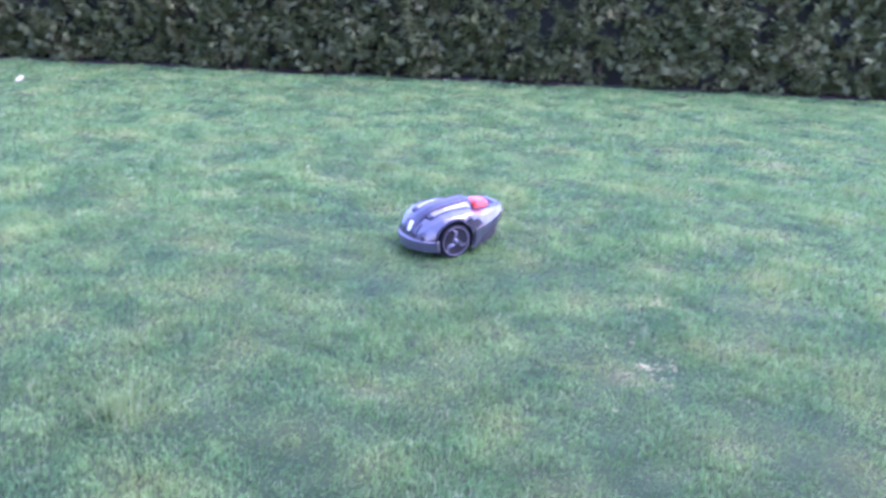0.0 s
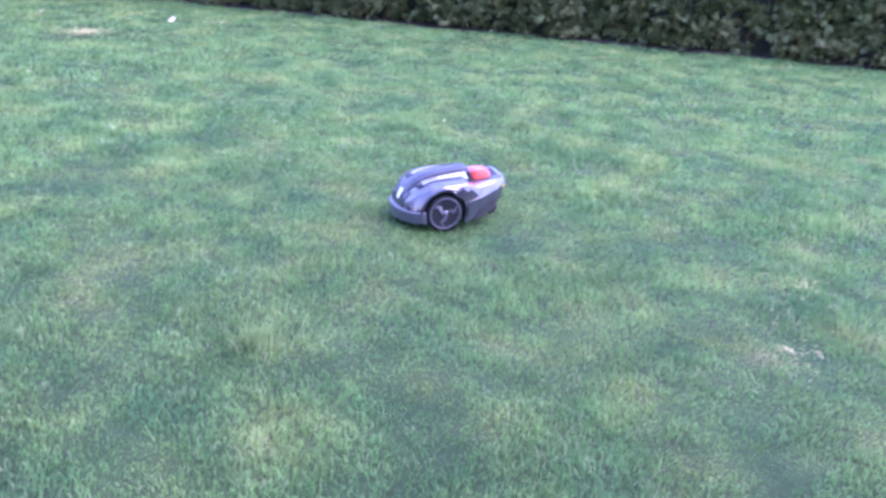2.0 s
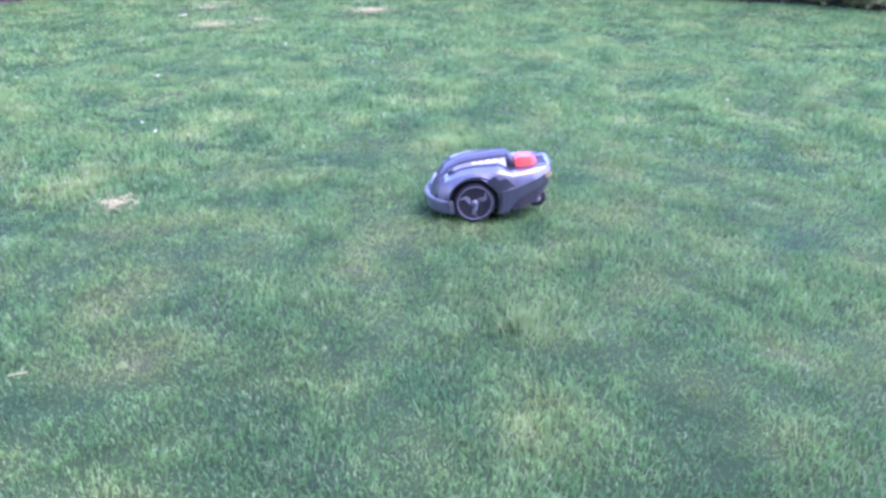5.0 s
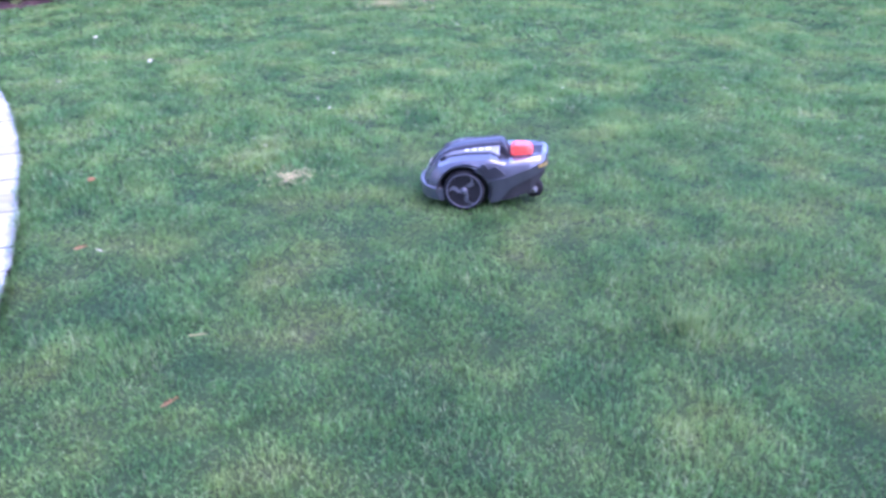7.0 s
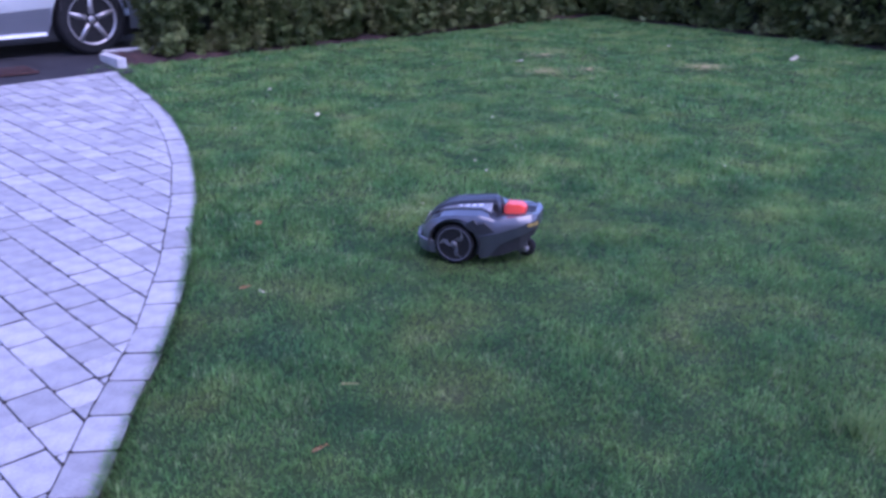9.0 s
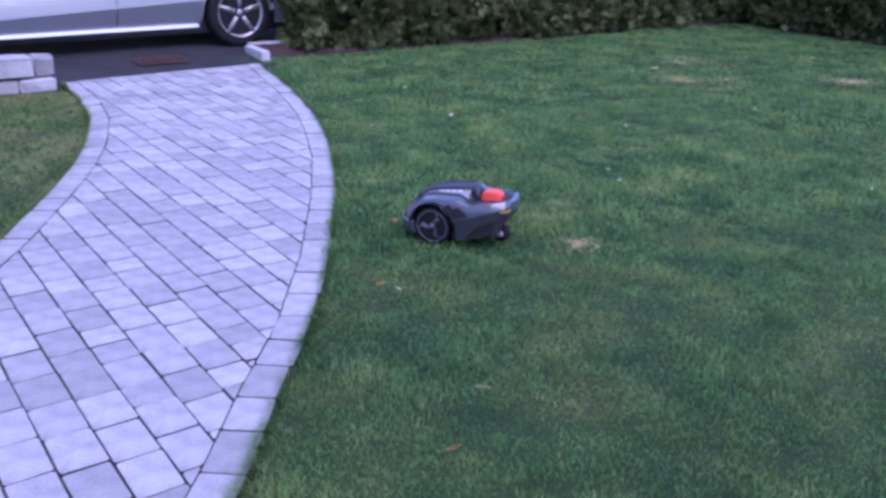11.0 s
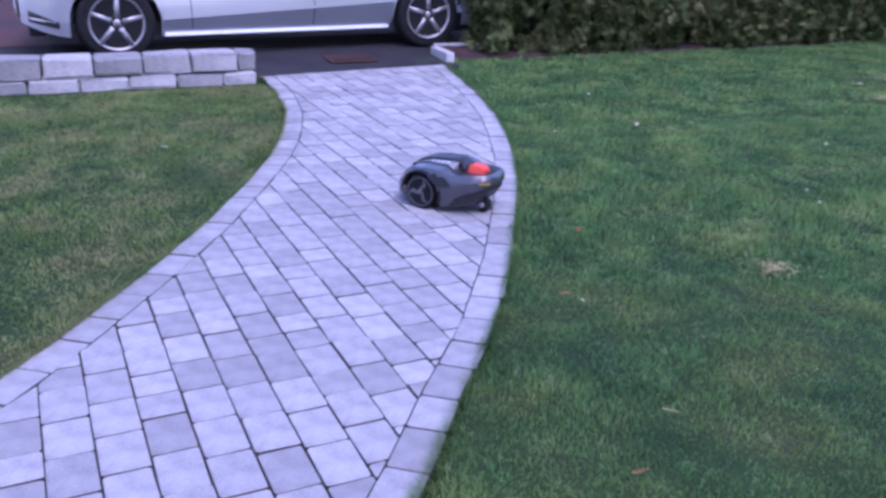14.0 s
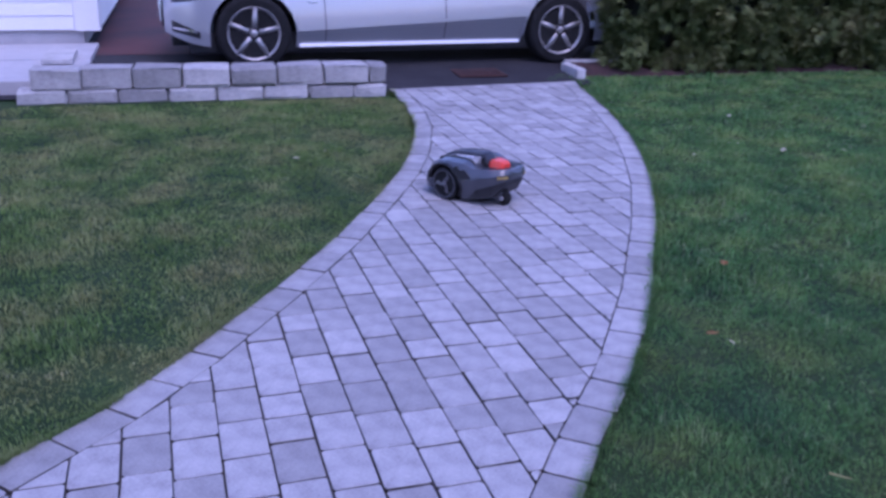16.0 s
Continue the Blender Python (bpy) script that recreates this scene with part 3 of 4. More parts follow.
def drain():
    g = tagged(new("drain_grate"), "rusty iron drain grate set in the asphalt", "drain grate")
    base = at_drive(1.02, 0.56)
    g.matrix_basis = Matrix.Translation((base[0], base[1], drive_z(base) + 0.002)) @ Matrix.Rotation(ANG, 4, "Z")
    for x0, x1, y0, y1 in ((-0.24, 0.24, -0.19, -0.165), (-0.24, 0.24, 0.165, 0.19), (-0.24, -0.215, -0.165, 0.165), (0.215, 0.24, -0.165, 0.165)):
        part("frame_bar", box(x0, x1, y0, y1, -0.005, 0.012, 0.002), M_RUST, g)
    for k in range(9):
        x = -0.19 + 0.0475 * k
        part("bar", box(x - 0.014, x + 0.014, -0.163, 0.163, -0.004, 0.009, 0.002), M_RUST, g)


drain()

# ---- house, terrace ----
def house():
    h = tagged(new("house"), "white clapboard house wall on a grey concrete plinth", "house")
    h.matrix_basis = Matrix.Translation(at_drive(-2.59, 2.26, 0.0)) @ Matrix.Rotation(ANG, 4, "Z")
    part("plinth", box(-6.0, -0.15, 0.03, 8.0, -0.1, 0.25, 0.01), M_CONCRETE, h)
    part("wall", box(-6.0, -0.02, 0.02, 8.0, 0.252, 2.9), M_WHITE, h)
    part("corner_board", box(-0.22, 0.02, -0.025, 0.14, 0.24, 2.9, 0.006), M_WHITE, h)
    for k in range(18):
        z = 0.25 + 0.145 * k
        bm = box(-6.0, -0.225, -0.012, 0.018, z, z + 0.152, 0.003, 1)
        for v in bm.verts:
            if v.co.z > z + 0.1:
                v.co.y += 0.012
        part("board", bm, M_WHITE, h)
        bm = box(-0.018, 0.012, 0.145, 8.0, z, z + 0.152, 0.003, 1)
        for v in bm.verts:
            if v.co.z > z + 0.1:
                v.co.x -= 0.012
        part("board", bm, M_WHITE, h)
    part("roof", loft([[(-6.4, -0.5, 2.85), (0.5, -0.5, 2.85), (0.5, 4.0, 4.6), (-6.4, 4.0, 4.6)], [(-6.4, -0.5, 2.95), (0.5, -0.5, 2.95), (0.5, 4.0, 4.7), (-6.4, 4.0, 4.7)]]), M_DARKBODY, h)
    part("roof", loft([[(-6.4, 8.5, 2.85), (0.5, 8.5, 2.85), (0.5, 4.0, 4.6), (-6.4, 4.0, 4.6)], [(-6.4, 8.5, 2.95), (0.5, 8.5, 2.95), (0.5, 4.0, 4.7), (-6.4, 4.0, 4.7)]]), M_DARKBODY, h)


house()


def steps_to_house():
    s = tagged(new("entrance_steps"), "grey concrete steps and landing before the white house", "steps", kind="structure")
    s.matrix_basis = Matrix.Translation(at_drive(-2.62, 0.0, 0.0)) @ Matrix.Rotation(ANG, 4, "Z")
    part("landing", box(-4.0, 0.02, 1.25, 2.25, -0.05, 0.118, 0.010), M_CONCRETE, s)
    part("step", box(-4.0, 0.03, 0.18, 1.245, -0.05, 0.110, 0.010), M_CONCRETE, s)


steps_to_house()
slab = part("paving_slab", box(-0.13, 0.13, -0.31, 0.31, 0.0, 0.045, 0.008), M_BLOCK)
slab.matrix_basis = Matrix.Translation(at_drive(-2.86, 1.23, 0.119)) @ Matrix.Rotation(ANG + 0.03, 4, "Z")
tagged(slab, "pale loose slab lying on the concrete landing", "slab")
# unseen wall, added behind the viewer to hold light off foreground and upright faces
rear = tagged(new("unseen_shade_wall", mesh_of("unseen_shade_wall", *prism([(-12, -3.6), (3.0, -3.6), (3.0, -3.2), (-12, -3.2)], -0.05, 4.9), M_RENDER)), "plain grey rendered wall added unseen to hold back light", "wall", kind="structure")
red = [at_drive(u, v) for u, v in ((-2.66, 1.75), (-0.9, 1.75), (-0.9, 12), (-2.66, 12))]
red = [(x, y, drive_z((x, y)) + 0.004) for x, y, z in red]
tagged(new("red_paving", mesh_of("red_paving", red, [(0, 1, 2, 3)], M_REDPAVE)), "dull red-brown paving before the garage", "paving", kind="structure")


# ---- car ----
CAR_W, TYRE, ARCH, WB = 0.94, 0.345, 0.395, 3.12


def car_half(x):
    if x < -3.35:
        return CAR_W * (1 - 0.42 * ((-3.35 - x) / 0.60) ** 2.4)
    if x > 0.5:
        return CAR_W * (1 - 0.2 * ((x - 0.5) / 0.65) ** 2.4)
    return CAR_W


def car_low(x):
    low = 0.205 if -3.2 < x < 0.3 else (0.225 + 0.11 * min(max(-3.45 - x, x - 0.6, 0) / 0.45, 1) ** 2)
    for c in (0.0, -WB):
        if abs(x - c) < ARCH:
            low = max(low, TYRE + math.sqrt(ARCH * ARCH - (x - c) ** 2))
    return low


def car_crease(x):
    return float(np.interp(x, [-2.75, -0.38], [0.36, 0.485]))


def car_side(x, z):
    """Distance of the flank from the car's middle at a height."""
    c = car_crease(x)
    w = car_half(x)
    if abs(x) < 0.62 or abs(x + WB) < 0.62:
        k = min(min(abs(x), abs(x + WB)) / 0.62, 1)
        flare = 0.012 * (1 - k)
    else:
        flare = 0
    if z < c:
        return w - 0.125 * (c - z) / 0.22 * (1 if -WB + ARCH < x < -ARCH else 0.25) + flare
    return w - 0.05 * ((z - c) / 0.45) ** 2 + flare


def car_top(x):
    return float(np.interp(x, [-3.90, -3.84, -3.68, -3.3, -2.6, -2.2, 0.2, 0.6, 1.05, 1.14], [0.60, 0.70, 0.79, 0.87, 0.96, 0.98, 1.03, 1.05, 1.03, 0.92]))


def wheel(parent, x, y, side):
    hub = new("wheel")
    bm = lathe([(0.225, -0.09), (0.30, -0.112), (0.335, -0.10), (0.345, -0.06), (0.345, 0.06), (0.335, 0.10), (0.30, 0.112), (0.225, 0.09)], 56)
    tyre = part("tyre", bm, M_RUBBER, hub, "", True)
    part("rim", lathe([(0.215, -0.085), (0.246, -0.1), (0.247, -0.108), (0.242, -0.110), (0.237, -0.10), (0.215, -0.02), (0.212, 0.08)], 56), M_ALLOY, hub, "silver alloy rim", True)
    part("brake_disc", lathe([(0.0, -0.012), (0.165, -0.012), (0.165, 0.012), (0.0, 0.012)], 40), M_BLACK, hub)
    part("wheel_well_disc", lathe([(0.0, 0.03), (0.214, 0.03), (0.214, 0.05), (0.0, 0.05)], 40), M_BLACK, hub)
    for k in range(5):
        bm = loft([[(-0.034, -0.088, 0.03), (0.034, -0.088, 0.03), (0.034, -0.045, 0.03), (-0.034, -0.045, 0.03)],
                   [(-0.025, -0.096, 0.12), (0.025, -0.096, 0.12), (0.025, -0.05, 0.12), (-0.025, -0.05, 0.12)],
                   [(-0.019, -0.104, 0.236), (0.019, -0.104, 0.236), (0.019, -0.06, 0.236), (-0.019, -0.06, 0.236)]])
        bmesh.ops.bevel(bm, geom=bm.edges[:], offset=0.006, segments=2, affect="EDGES")
        bmesh.ops.rotate(bm, verts=bm.verts[:], cent=(0, 0, 0), matrix=Matrix.Rotation(2 * math.pi * k / 5, 3, "Y"))
        part("spoke", bm, M_ALLOY, hub, "", True)
    for k in range(5):
        a = 2 * math.pi * (k + 0.5) / 5
        bm = lathe([(0.0, -0.075), (0.009, -0.075), (0.011, -0.06), (0.011, -0.02)], 10)
        bmesh.ops.translate(bm, verts=bm.verts[:], vec=(0.052 * math.sin(a), 0, 0.052 * math.cos(a)))
        part("wheel_bolt", bm, M_BLACK, hub)
    part("hub_cap", lathe([(0.0, -0.098), (0.03, -0.097), (0.036, -0.09), (0.055, -0.082), (0.06, -0.05)], 32), M_ALLOY, hub, "", True)
    hub.parent = parent
    hub.matrix_basis = Matrix.Translation((x, y, TYRE)) @ Matrix.Rotation(0 if side < 0 else math.pi, 4, "Z") @ Matrix.Rotation(radians(5 if x < -1 else 0), 4, "Y")
    return hub


def car():
    c = tagged(new("car"), "silver metallic sedan car parked on the driveway", "car")
    xs = set(np.linspace(-3.90, 1.14, 60))
    for cx in (0.0, -WB):
        for a in np.linspace(0, math.pi, 33):
            xs.add(cx + ARCH * math.cos(a) * 0.9999)
        xs |= {cx - ARCH - 0.001, cx + ARCH + 0.001}
    secs = []
    for x in sorted(xs):
        lo, tp = car_low(x), car_top(x)
        cr, sh = car_crease(x), tp - 0.12
        zs = [lo + (cr - lo) * k / 3 for k in range(4)] if lo < cr - 0.02 else [lo] * 4
        z0 = max(lo, cr)
        zs += [z0 + (max(sh, z0 + 0.01) - z0) * k / 5 for k in range(1, 6)]
        ring = [(-car_side(x, z), z) for z in zs]
        w = -ring[-1][0]
        ring += [(-w + 0.05, zs[-1] + 0.055), (-w + 0.16, tp - 0.012), (-w * 0.5, tp)]
        full = ring + [(-y, z) for y, z in ring[::-1]]
        secs.append([(x, y, z) for y, z in full])
    bm = loft(secs, close=False)
    crisp(bm, len(secs[0]), (3,))
    bm.faces.new([v for v in bm.verts if abs(v.co.x + 3.90) < 1e-5])
    part("body", bm, M_SILVER, c, "", True)
    part("underbody", box(-3.70, 0.95, -0.80, 0.80, 0.14, 0.34, 0.03), M_BLACK, c)
    part("bumper_underside", box(-3.85, -3.6, -0.62, 0.62, 0.2, 0.5, 0.03), M_BLACK, c)
    cab = []
    for x, z, w in ((-2.55, 0.98, 0.74), (-1.75, 1.40, 0.60), (-1.2, 1.47, 0.57), (-0.4, 1.46, 0.56), (0.2, 1.36, 0.57), (0.75, 1.05, 0.66)):
        cab.append([(x, -0.80, 0.96), (x, -w - 0.03, z - 0.04), (x, -w + 0.06, z), (x, w - 0.06, z), (x, w + 0.03, z - 0.04), (x, 0.80, 0.96)])
    part("window_glass", loft(cab), M_BLACK, c, "dark tinted cabin glass", True)
    roof = [[(x, -w, z + 0.006), (x, -w * 0.5, z + 0.035), (x, w * 0.5, z + 0.035), (x, w, z + 0.006)] for x, z, w in ((-1.78, 1.39, 0.62), (-1.2, 1.47, 0.6), (-0.4, 1.465, 0.6), (0.15, 1.38, 0.6))]
    part("roof", loft(roof), M_SILVER, c, "", True)
    for side in (-1, 1):
        strip = []
        for x in np.linspace(-WB + ARCH + 0.03, -ARCH - 0.02, 12):
            w = car_side(x, 0.235)
            strip.append([(x, side * (w - 0.02), 0.206), (x, side * (w + 0.030), 0.212), (x, side * (w + 0.026), 0.222), (x, side * (w - 0.002), 0.250)])
        part("sill_trim", loft(strip), M_TRIM, c, "bright chrome sill strip")
        for x in (-2.45, -1.25, -0.30):
            seam = []
            for z in np.linspace(0.27, 0.86, 12):
                xx = x + (0.10 * max(z - 0.62, 0) if x > -0.5 else -0.04 * (z - 0.5))
                w = car_side(xx, z)
                seam.append([(xx - 0.004, side * (w - 0.006), z), (xx - 0.004, side * (w + 0.0015), z), (xx + 0.004, side * (w + 0.0015), z), (xx + 0.004, side * (w - 0.006), z)])
            part("door_seam", loft(seam), M_BLACK, c)
        for x in (-1.35, -0.42):
            w = car_side(x, 0.78)
            part("door_handle", box(x - 0.11, x + 0.11, side * w - 0.025, side * w + 0.025, 0.765, 0.795, 0.01), M_CHROME, c)
        marker = box(-2.62, -2.52, side * car_side(-2.57, 0.62) - 0.006, side * car_side(-2.57, 0.62) + 0.006, 0.617, 0.629, 0.003)
        part("side_badge", marker, M_CHROME, c)
        # fog vent in the bumper corner
        for k, (z0, z1, x0, x1, mat, nm) in enumerate(((0.30, 0.43, -3.84, -3.60, M_BLACK, "bumper_vent"), (0.352, 0.372, -3.83, -3.62, M_CHROME, "vent_blade"))):
            vent = []
            for x in np.linspace(x0, x1, 8):
                w = car_half(x)
                f = (x - x0) / (x1 - x0)
                za, zb = (z0 + 0.05 - 0.05 * f, z1 + 0.02 - 0.09 * f) if k == 0 else (z0 + 0.02 - 0.02 * f, z1 + 0.02 - 0.02 * f)
                o = 0.004 + 0.006 * k
                vent.append([(x, side * (car_side(x, za) - 0.02), za), (x, side * (car_side(x, za) + o), za), (x, side * (car_side(x, zb) + o), zb), (x, side * (car_side(x, zb) - 0.02), zb)])
            part(nm, loft(vent), mat, c)
        lamp = []
        for x in np.linspace(-3.83, -3.36, 9):
            f = (x + 3.83) / 0.47
            za, zb = 0.612 + 0.10 * f ** 1.5, 0.705 + 0.075 * f
            lamp.append([(x, side * (car_side(x, za) - 0.03), za), (x, side * (car_side(x, za) + 0.003), za), (x, side * (car_side(x, zb) + 0.003), zb), (x, side * (car_side(x, zb) - 0.03), zb)])
        part("headlight", loft(lamp), M_GLASS, c, "clear headlight", True)
    grille = part("grille", box(-3.92, -3.88, -0.40, 0.40, 0.36, 0.60, 0.01), M_BLACK, c)
    for k in range(3):
        part("grille_bar", box(-3.935, -3.915, -0.39, 0.39, 0.40 + 0.07 * k, 0.418 + 0.07 * k, 0.004), M_CHROME, grille)
    for x in (0.0, -WB):
        wheel(c, x, -CAR_W + 0.105, -1)
        wheel(c, x, CAR_W - 0.105, 1)
    p = DRIVE + U * CAR_U + V * (CAR_V + CAR_W)
    c.matrix_basis = Matrix.Translation((p.x, p.y, drive_z(DRIVE + V * CAR_V))) @ Matrix.Rotation(ANG + radians(2.2), 4, "Z")
    return c


CAR_U, CAR_V = 1.975, 0.90
car()


# ---- robotic mower ----
def curve(*pts):
    """A profile through (x, value) points."""
    return lambda x: float(np.interp(x, [p[0] for p in pts], [p[1] for p in pts]))


MW, MR = 0.088, 0.110      # wheel radius, arch radius
mower_half = curve((-0.190, 0.06), (-0.180, 0.10), (-0.155, 0.142), (-0.11, 0.170), (-0.06, 0.183), (0.0, 0.188), (0.1, 0.188), (0.2, 0.172), (0.28, 0.146), (0.335, 0.110), (0.352, 0.086), (0.36, 0.062))
mower_skirt = curve((-0.19, 0.075), (-0.12, 0.060), (0.105, 0.023), (0.146, 0.025), (0.204, 0.090), (0.30, 0.132), (0.36, 0.160))
mower_crease = curve((-0.19, 0.094), (-0.12, 0.110), (0.10, 0.124), (0.2, 0.150), (0.3, 0.178), (0.36, 0.196))
mower_belt = curve((-0.19, 0.104), (-0.165, 0.140), (-0.12, 0.182), (-0.06, 0.208), (0.0, 0.218), (0.115, 0.222), (0.178, 0.203), (0.28, 0.212), (0.345, 0.218), (0.36, 0.214))
mower_deck = curve((-0.19, 0.108), (-0.165, 0.146), (-0.12, 0.190), (-0.06, 0.218), (0.0, 0.228), (0.115, 0.231), (0.178, 0.194), (0.315, 0.203), (0.335, 0.216), (0.36, 0.214))


def mower_low(x):
    low = mower_skirt(x)
    if abs(x) < MR:
        low = max(low, MW + math.sqrt(MR * MR - x * x))
    return low


def mower_section(x):
    """Half of the shell's section at x, from the skirt's hem to the middle of its deck, as (y, z)."""
    w, lo = mower_half(x), mower_low(x)
    cr = max(mower_crease(x), lo + 0.005)
    be = max(mower_belt(x), cr + 0.008)
    dk = mower_deck(x)
    inner = max(w - 0.075, w * 0.45)
    return [(w - 0.026 * min((cr - lo) / 0.09, 1), lo), (w, cr), (w - 0.012, be - 0.012), (w - 0.024, be), (inner, max(be + 0.006, dk) if x < 0.15 else be - 0.001), (inner * 0.86, dk), (0.0, dk)]


def shell_z(x, y):
    sec = mower_section(x)[2:]
    return float(np.interp(abs(y), [p[0] for p in sec[::-1]], [p[1] for p in sec[::-1]]))


def mower_wheel(parent, y, side):
    w = new("wheel")
    tread = lathe([(0.072, -0.024), (MW - 0.005, -0.026), (MW, -0.02), (MW, 0.02), (MW - 0.005, 0.026), (0.072, 0.024)], 48)
    part("tyre", tread, M_RUBBER, w, "black ribbed tyre", True)
    for k in range(24):
        bm = box(-0.004, 0.004, -0.022, 0.022, MW - 0.003, MW + 0.004, 0.001, 1)
        bmesh.ops.rotate(bm, verts=bm.verts[:], cent=(0, 0, 0), matrix=Matrix.Rotation(2 * math.pi * k / 24, 3, "Y"))
        part("tread_bar", bm, M_RUBBER, w)
    part("hub_disc", lathe([(0.0, -0.016), (0.066, -0.013), (0.073, -0.0265), (0.079, -0.0275), (0.079, 0.02), (0.0, 0.02)], 40), M_HUB, w, "dark grey hub disc", True)
    for k in range(3):
        # a broad raised vane with a bent, bright edge
        bm = loft([[(-0.014, -0.022, 0.0), (0.014, -0.022, 0.0), (0.014, -0.010, 0.0), (-0.014, -0.010, 0.0)],
                   [(-0.012, -0.030, 0.028), (0.020, -0.020, 0.028), (0.020, -0.010, 0.028), (-0.012, -0.010, 0.028)],
                   [(-0.004, -0.027, 0.048), (0.036, -0.018, 0.044), (0.036, -0.010, 0.044), (-0.004, -0.010, 0.048)],
                   [(-0.022, -0.025, 0.068), (0.046, -0.018, 0.056), (0.046, -0.010, 0.056), (-0.022, -0.010, 0.068)]])
        bmesh.ops.rotate(bm, verts=bm.verts[:], cent=(0, 0, 0), matrix=Matrix.Rotation(2 * math.pi * k / 3, 3, "Y"))
        part("spoke", bm, M_SPOKE, w, "grey bent spoke")
    part("axle_cap", lathe([(0.0, -0.033), (0.010, -0.032), (0.016, -0.024), (0.017, -0.01)], 24), M_SPOKE, w, "", True)
    if side > 0:
        for o in w.children:
            o.matrix_basis = Matrix.Rotation(math.pi, 4, "Z")
    w.parent = parent
    w.location = (0, y, MW)
    return w


def mower():
    m = tagged(new("robotic_lawn_mower"), "grey robotic lawn mower with black wheels and red stop button", "lawn mower")
    xs = set(np.linspace(-0.19, 0.36, 46)) | {MR * 0.9999 * math.cos(a) for a in np.linspace(0, math.pi, 29)} | {MR + 0.0005, -MR - 0.0005, 0.115, 0.150, 0.178}
    secs = []
    for x in sorted(xs):
        half = mower_section(x)
        secs.append([(x, -y, z) for y, z in half] + [(x, y, z) for y, z in half[-2::-1]])
    bm = loft(secs, close=False)
    crisp(bm, len(secs[0]), (1, 3, 4))
    for xe in (-0.19, 0.36):
        bm.faces.new([v for v in bm.verts if abs(v.co.x - xe) < 1e-6])
    bmesh.ops.recalc_face_normals(bm, faces=bm.faces[:])
    part("shell", bm, M_BODY, m, "glossy grey plastic shell", True)
    part("chassis", box(-0.14, 0.285, -0.105, 0.105, 0.05, 0.170, 0.02), M_BLACK, m, "black underside")
    part("tail_underside", loft([[(x, -f * mower_half(x), z0), (x, -f * mower_half(x), z1), (x, f * mower_half(x), z1), (x, f * mower_half(x), z0)] for x, f, z0, z1 in ((0.118, 0.84, 0.030, 0.15), (0.20, 0.86, 0.036, 0.15), (0.285, 0.84, 0.062, 0.16), (0.345, 0.78, 0.130, 0.17))]), M_BLACK, m)

    def deck(y0, y1, x0, x1, lift, n=16):
        """A panel that lies on the shell."""
        out = []
        for x in np.linspace(x0, x1, n):
            ring = [(x, y0 + (y1 - y0) * f, shell_z(x, y0 + (y1 - y0) * f) + lift) for f in (0, 0.25, 0.5, 0.75, 1)]
            out.append(ring + [(p[0], p[1], p[2] - lift - 0.010) for p in ring[::-1]])
        return loft(out)

    # the dark bonnet: a raised back that ends in a step before the button
    hw = curve((-0.186, 0.036), (-0.15, 0.050), (-0.1, 0.053), (0.0, 0.055), (0.12, 0.052), (0.168, 0.047), (0.19, 0.044))
    ht = curve((-0.186, 0.120), (-0.165, 0.166), (-0.12, 0.210), (-0.06, 0.240), (0.0, 0.253), (0.1, 0.263), (0.155, 0.267), (0.170, 0.260), (0.190, 0.224))
    top = []
    for x in (*np.linspace(-0.186, 0.155, 20), 0.170, 0.190):
        w, z, z0 = hw(x), ht(x), min(shell_z(x, 0), ht(x)) - 0.02
        half = [(w, z0), (w * 0.97, max(z - 0.020, z0)), (w * 0.84, max(z - 0.006, z0)), (w * 0.45, z)]
        top.append([(x, -y, q) for y, q in half] + [(x, y, q) for y, q in half[::-1]])
    bm = loft(top)
    crisp(bm, 8, (1, 2))
    part("bonnet", bm, M_DARKBODY, m, "glossy dark bonnet", True)
    for side in (-1, 1):
        part("bonnet_edge", loft([[(x, side * hw(x) * q, ht(x) + dz) for q, dz in ((0.90, -0.004), (0.80, -0.0005), (0.74, -0.004), (0.86, -0.012))] for x in np.linspace(-0.10, 0.15, 12)]), M_HUB, m, "grey bonnet edge", True)
        ridge = []
        for x in np.linspace(-0.085, 0.150, 14):
            y0, y1 = hw(x) + 0.046, hw(x) - 0.004
            za, zb = shell_z(x, y0), max(shell_z(x, y0), ht(x) - 0.024)
            ridge.append([(x, side * y0, za - 0.01), (x, side * y0, za + 0.009), (x, side * y1, zb + 0.006), (x, side * y1, za - 0.01)])
        # the ridge's pale base colour stands in for sky mirrored on it
        r = part("side_ridge", loft(ridge), M_RIDGE, m, "glossy grey top ridge, paled for the sky's reflection")
        for k in range(4):
            x = 0.0 + 0.031 * k
            bar = []
            for xx in (x, x + 0.018):
                y0, y1 = hw(xx) + 0.046, hw(xx) - 0.004
                za, zb = shell_z(xx, y0) + 0.009, max(shell_z(xx, y0), ht(xx) - 0.024) + 0.006
                bar.append([(xx, side * (y0 + (y1 - y0) * f), za + (zb - za) * f + dz) for f, dz in ((0.35, -0.002), (0.35, 0.0012), (0.7, 0.0012), (0.7, -0.002))])
            part("lettering_bar", loft(bar), M_TRIM, r, "white bar of unreadable lettering")
        part("ridge_slot", deck(side * 0.106, side * 0.099, -0.09, 0.155, 0.003), M_BLACK, m)
        part("ridge_stop", deck(side * 0.100, side * 0.052, -0.108, -0.086, 0.012, 4), M_BLACK, m)
        part("front_panel", deck(side * 0.078, side * 0.030, -0.186, -0.140, 0.005, 8), M_DARKBODY, m, "glossy dark front panel", True)
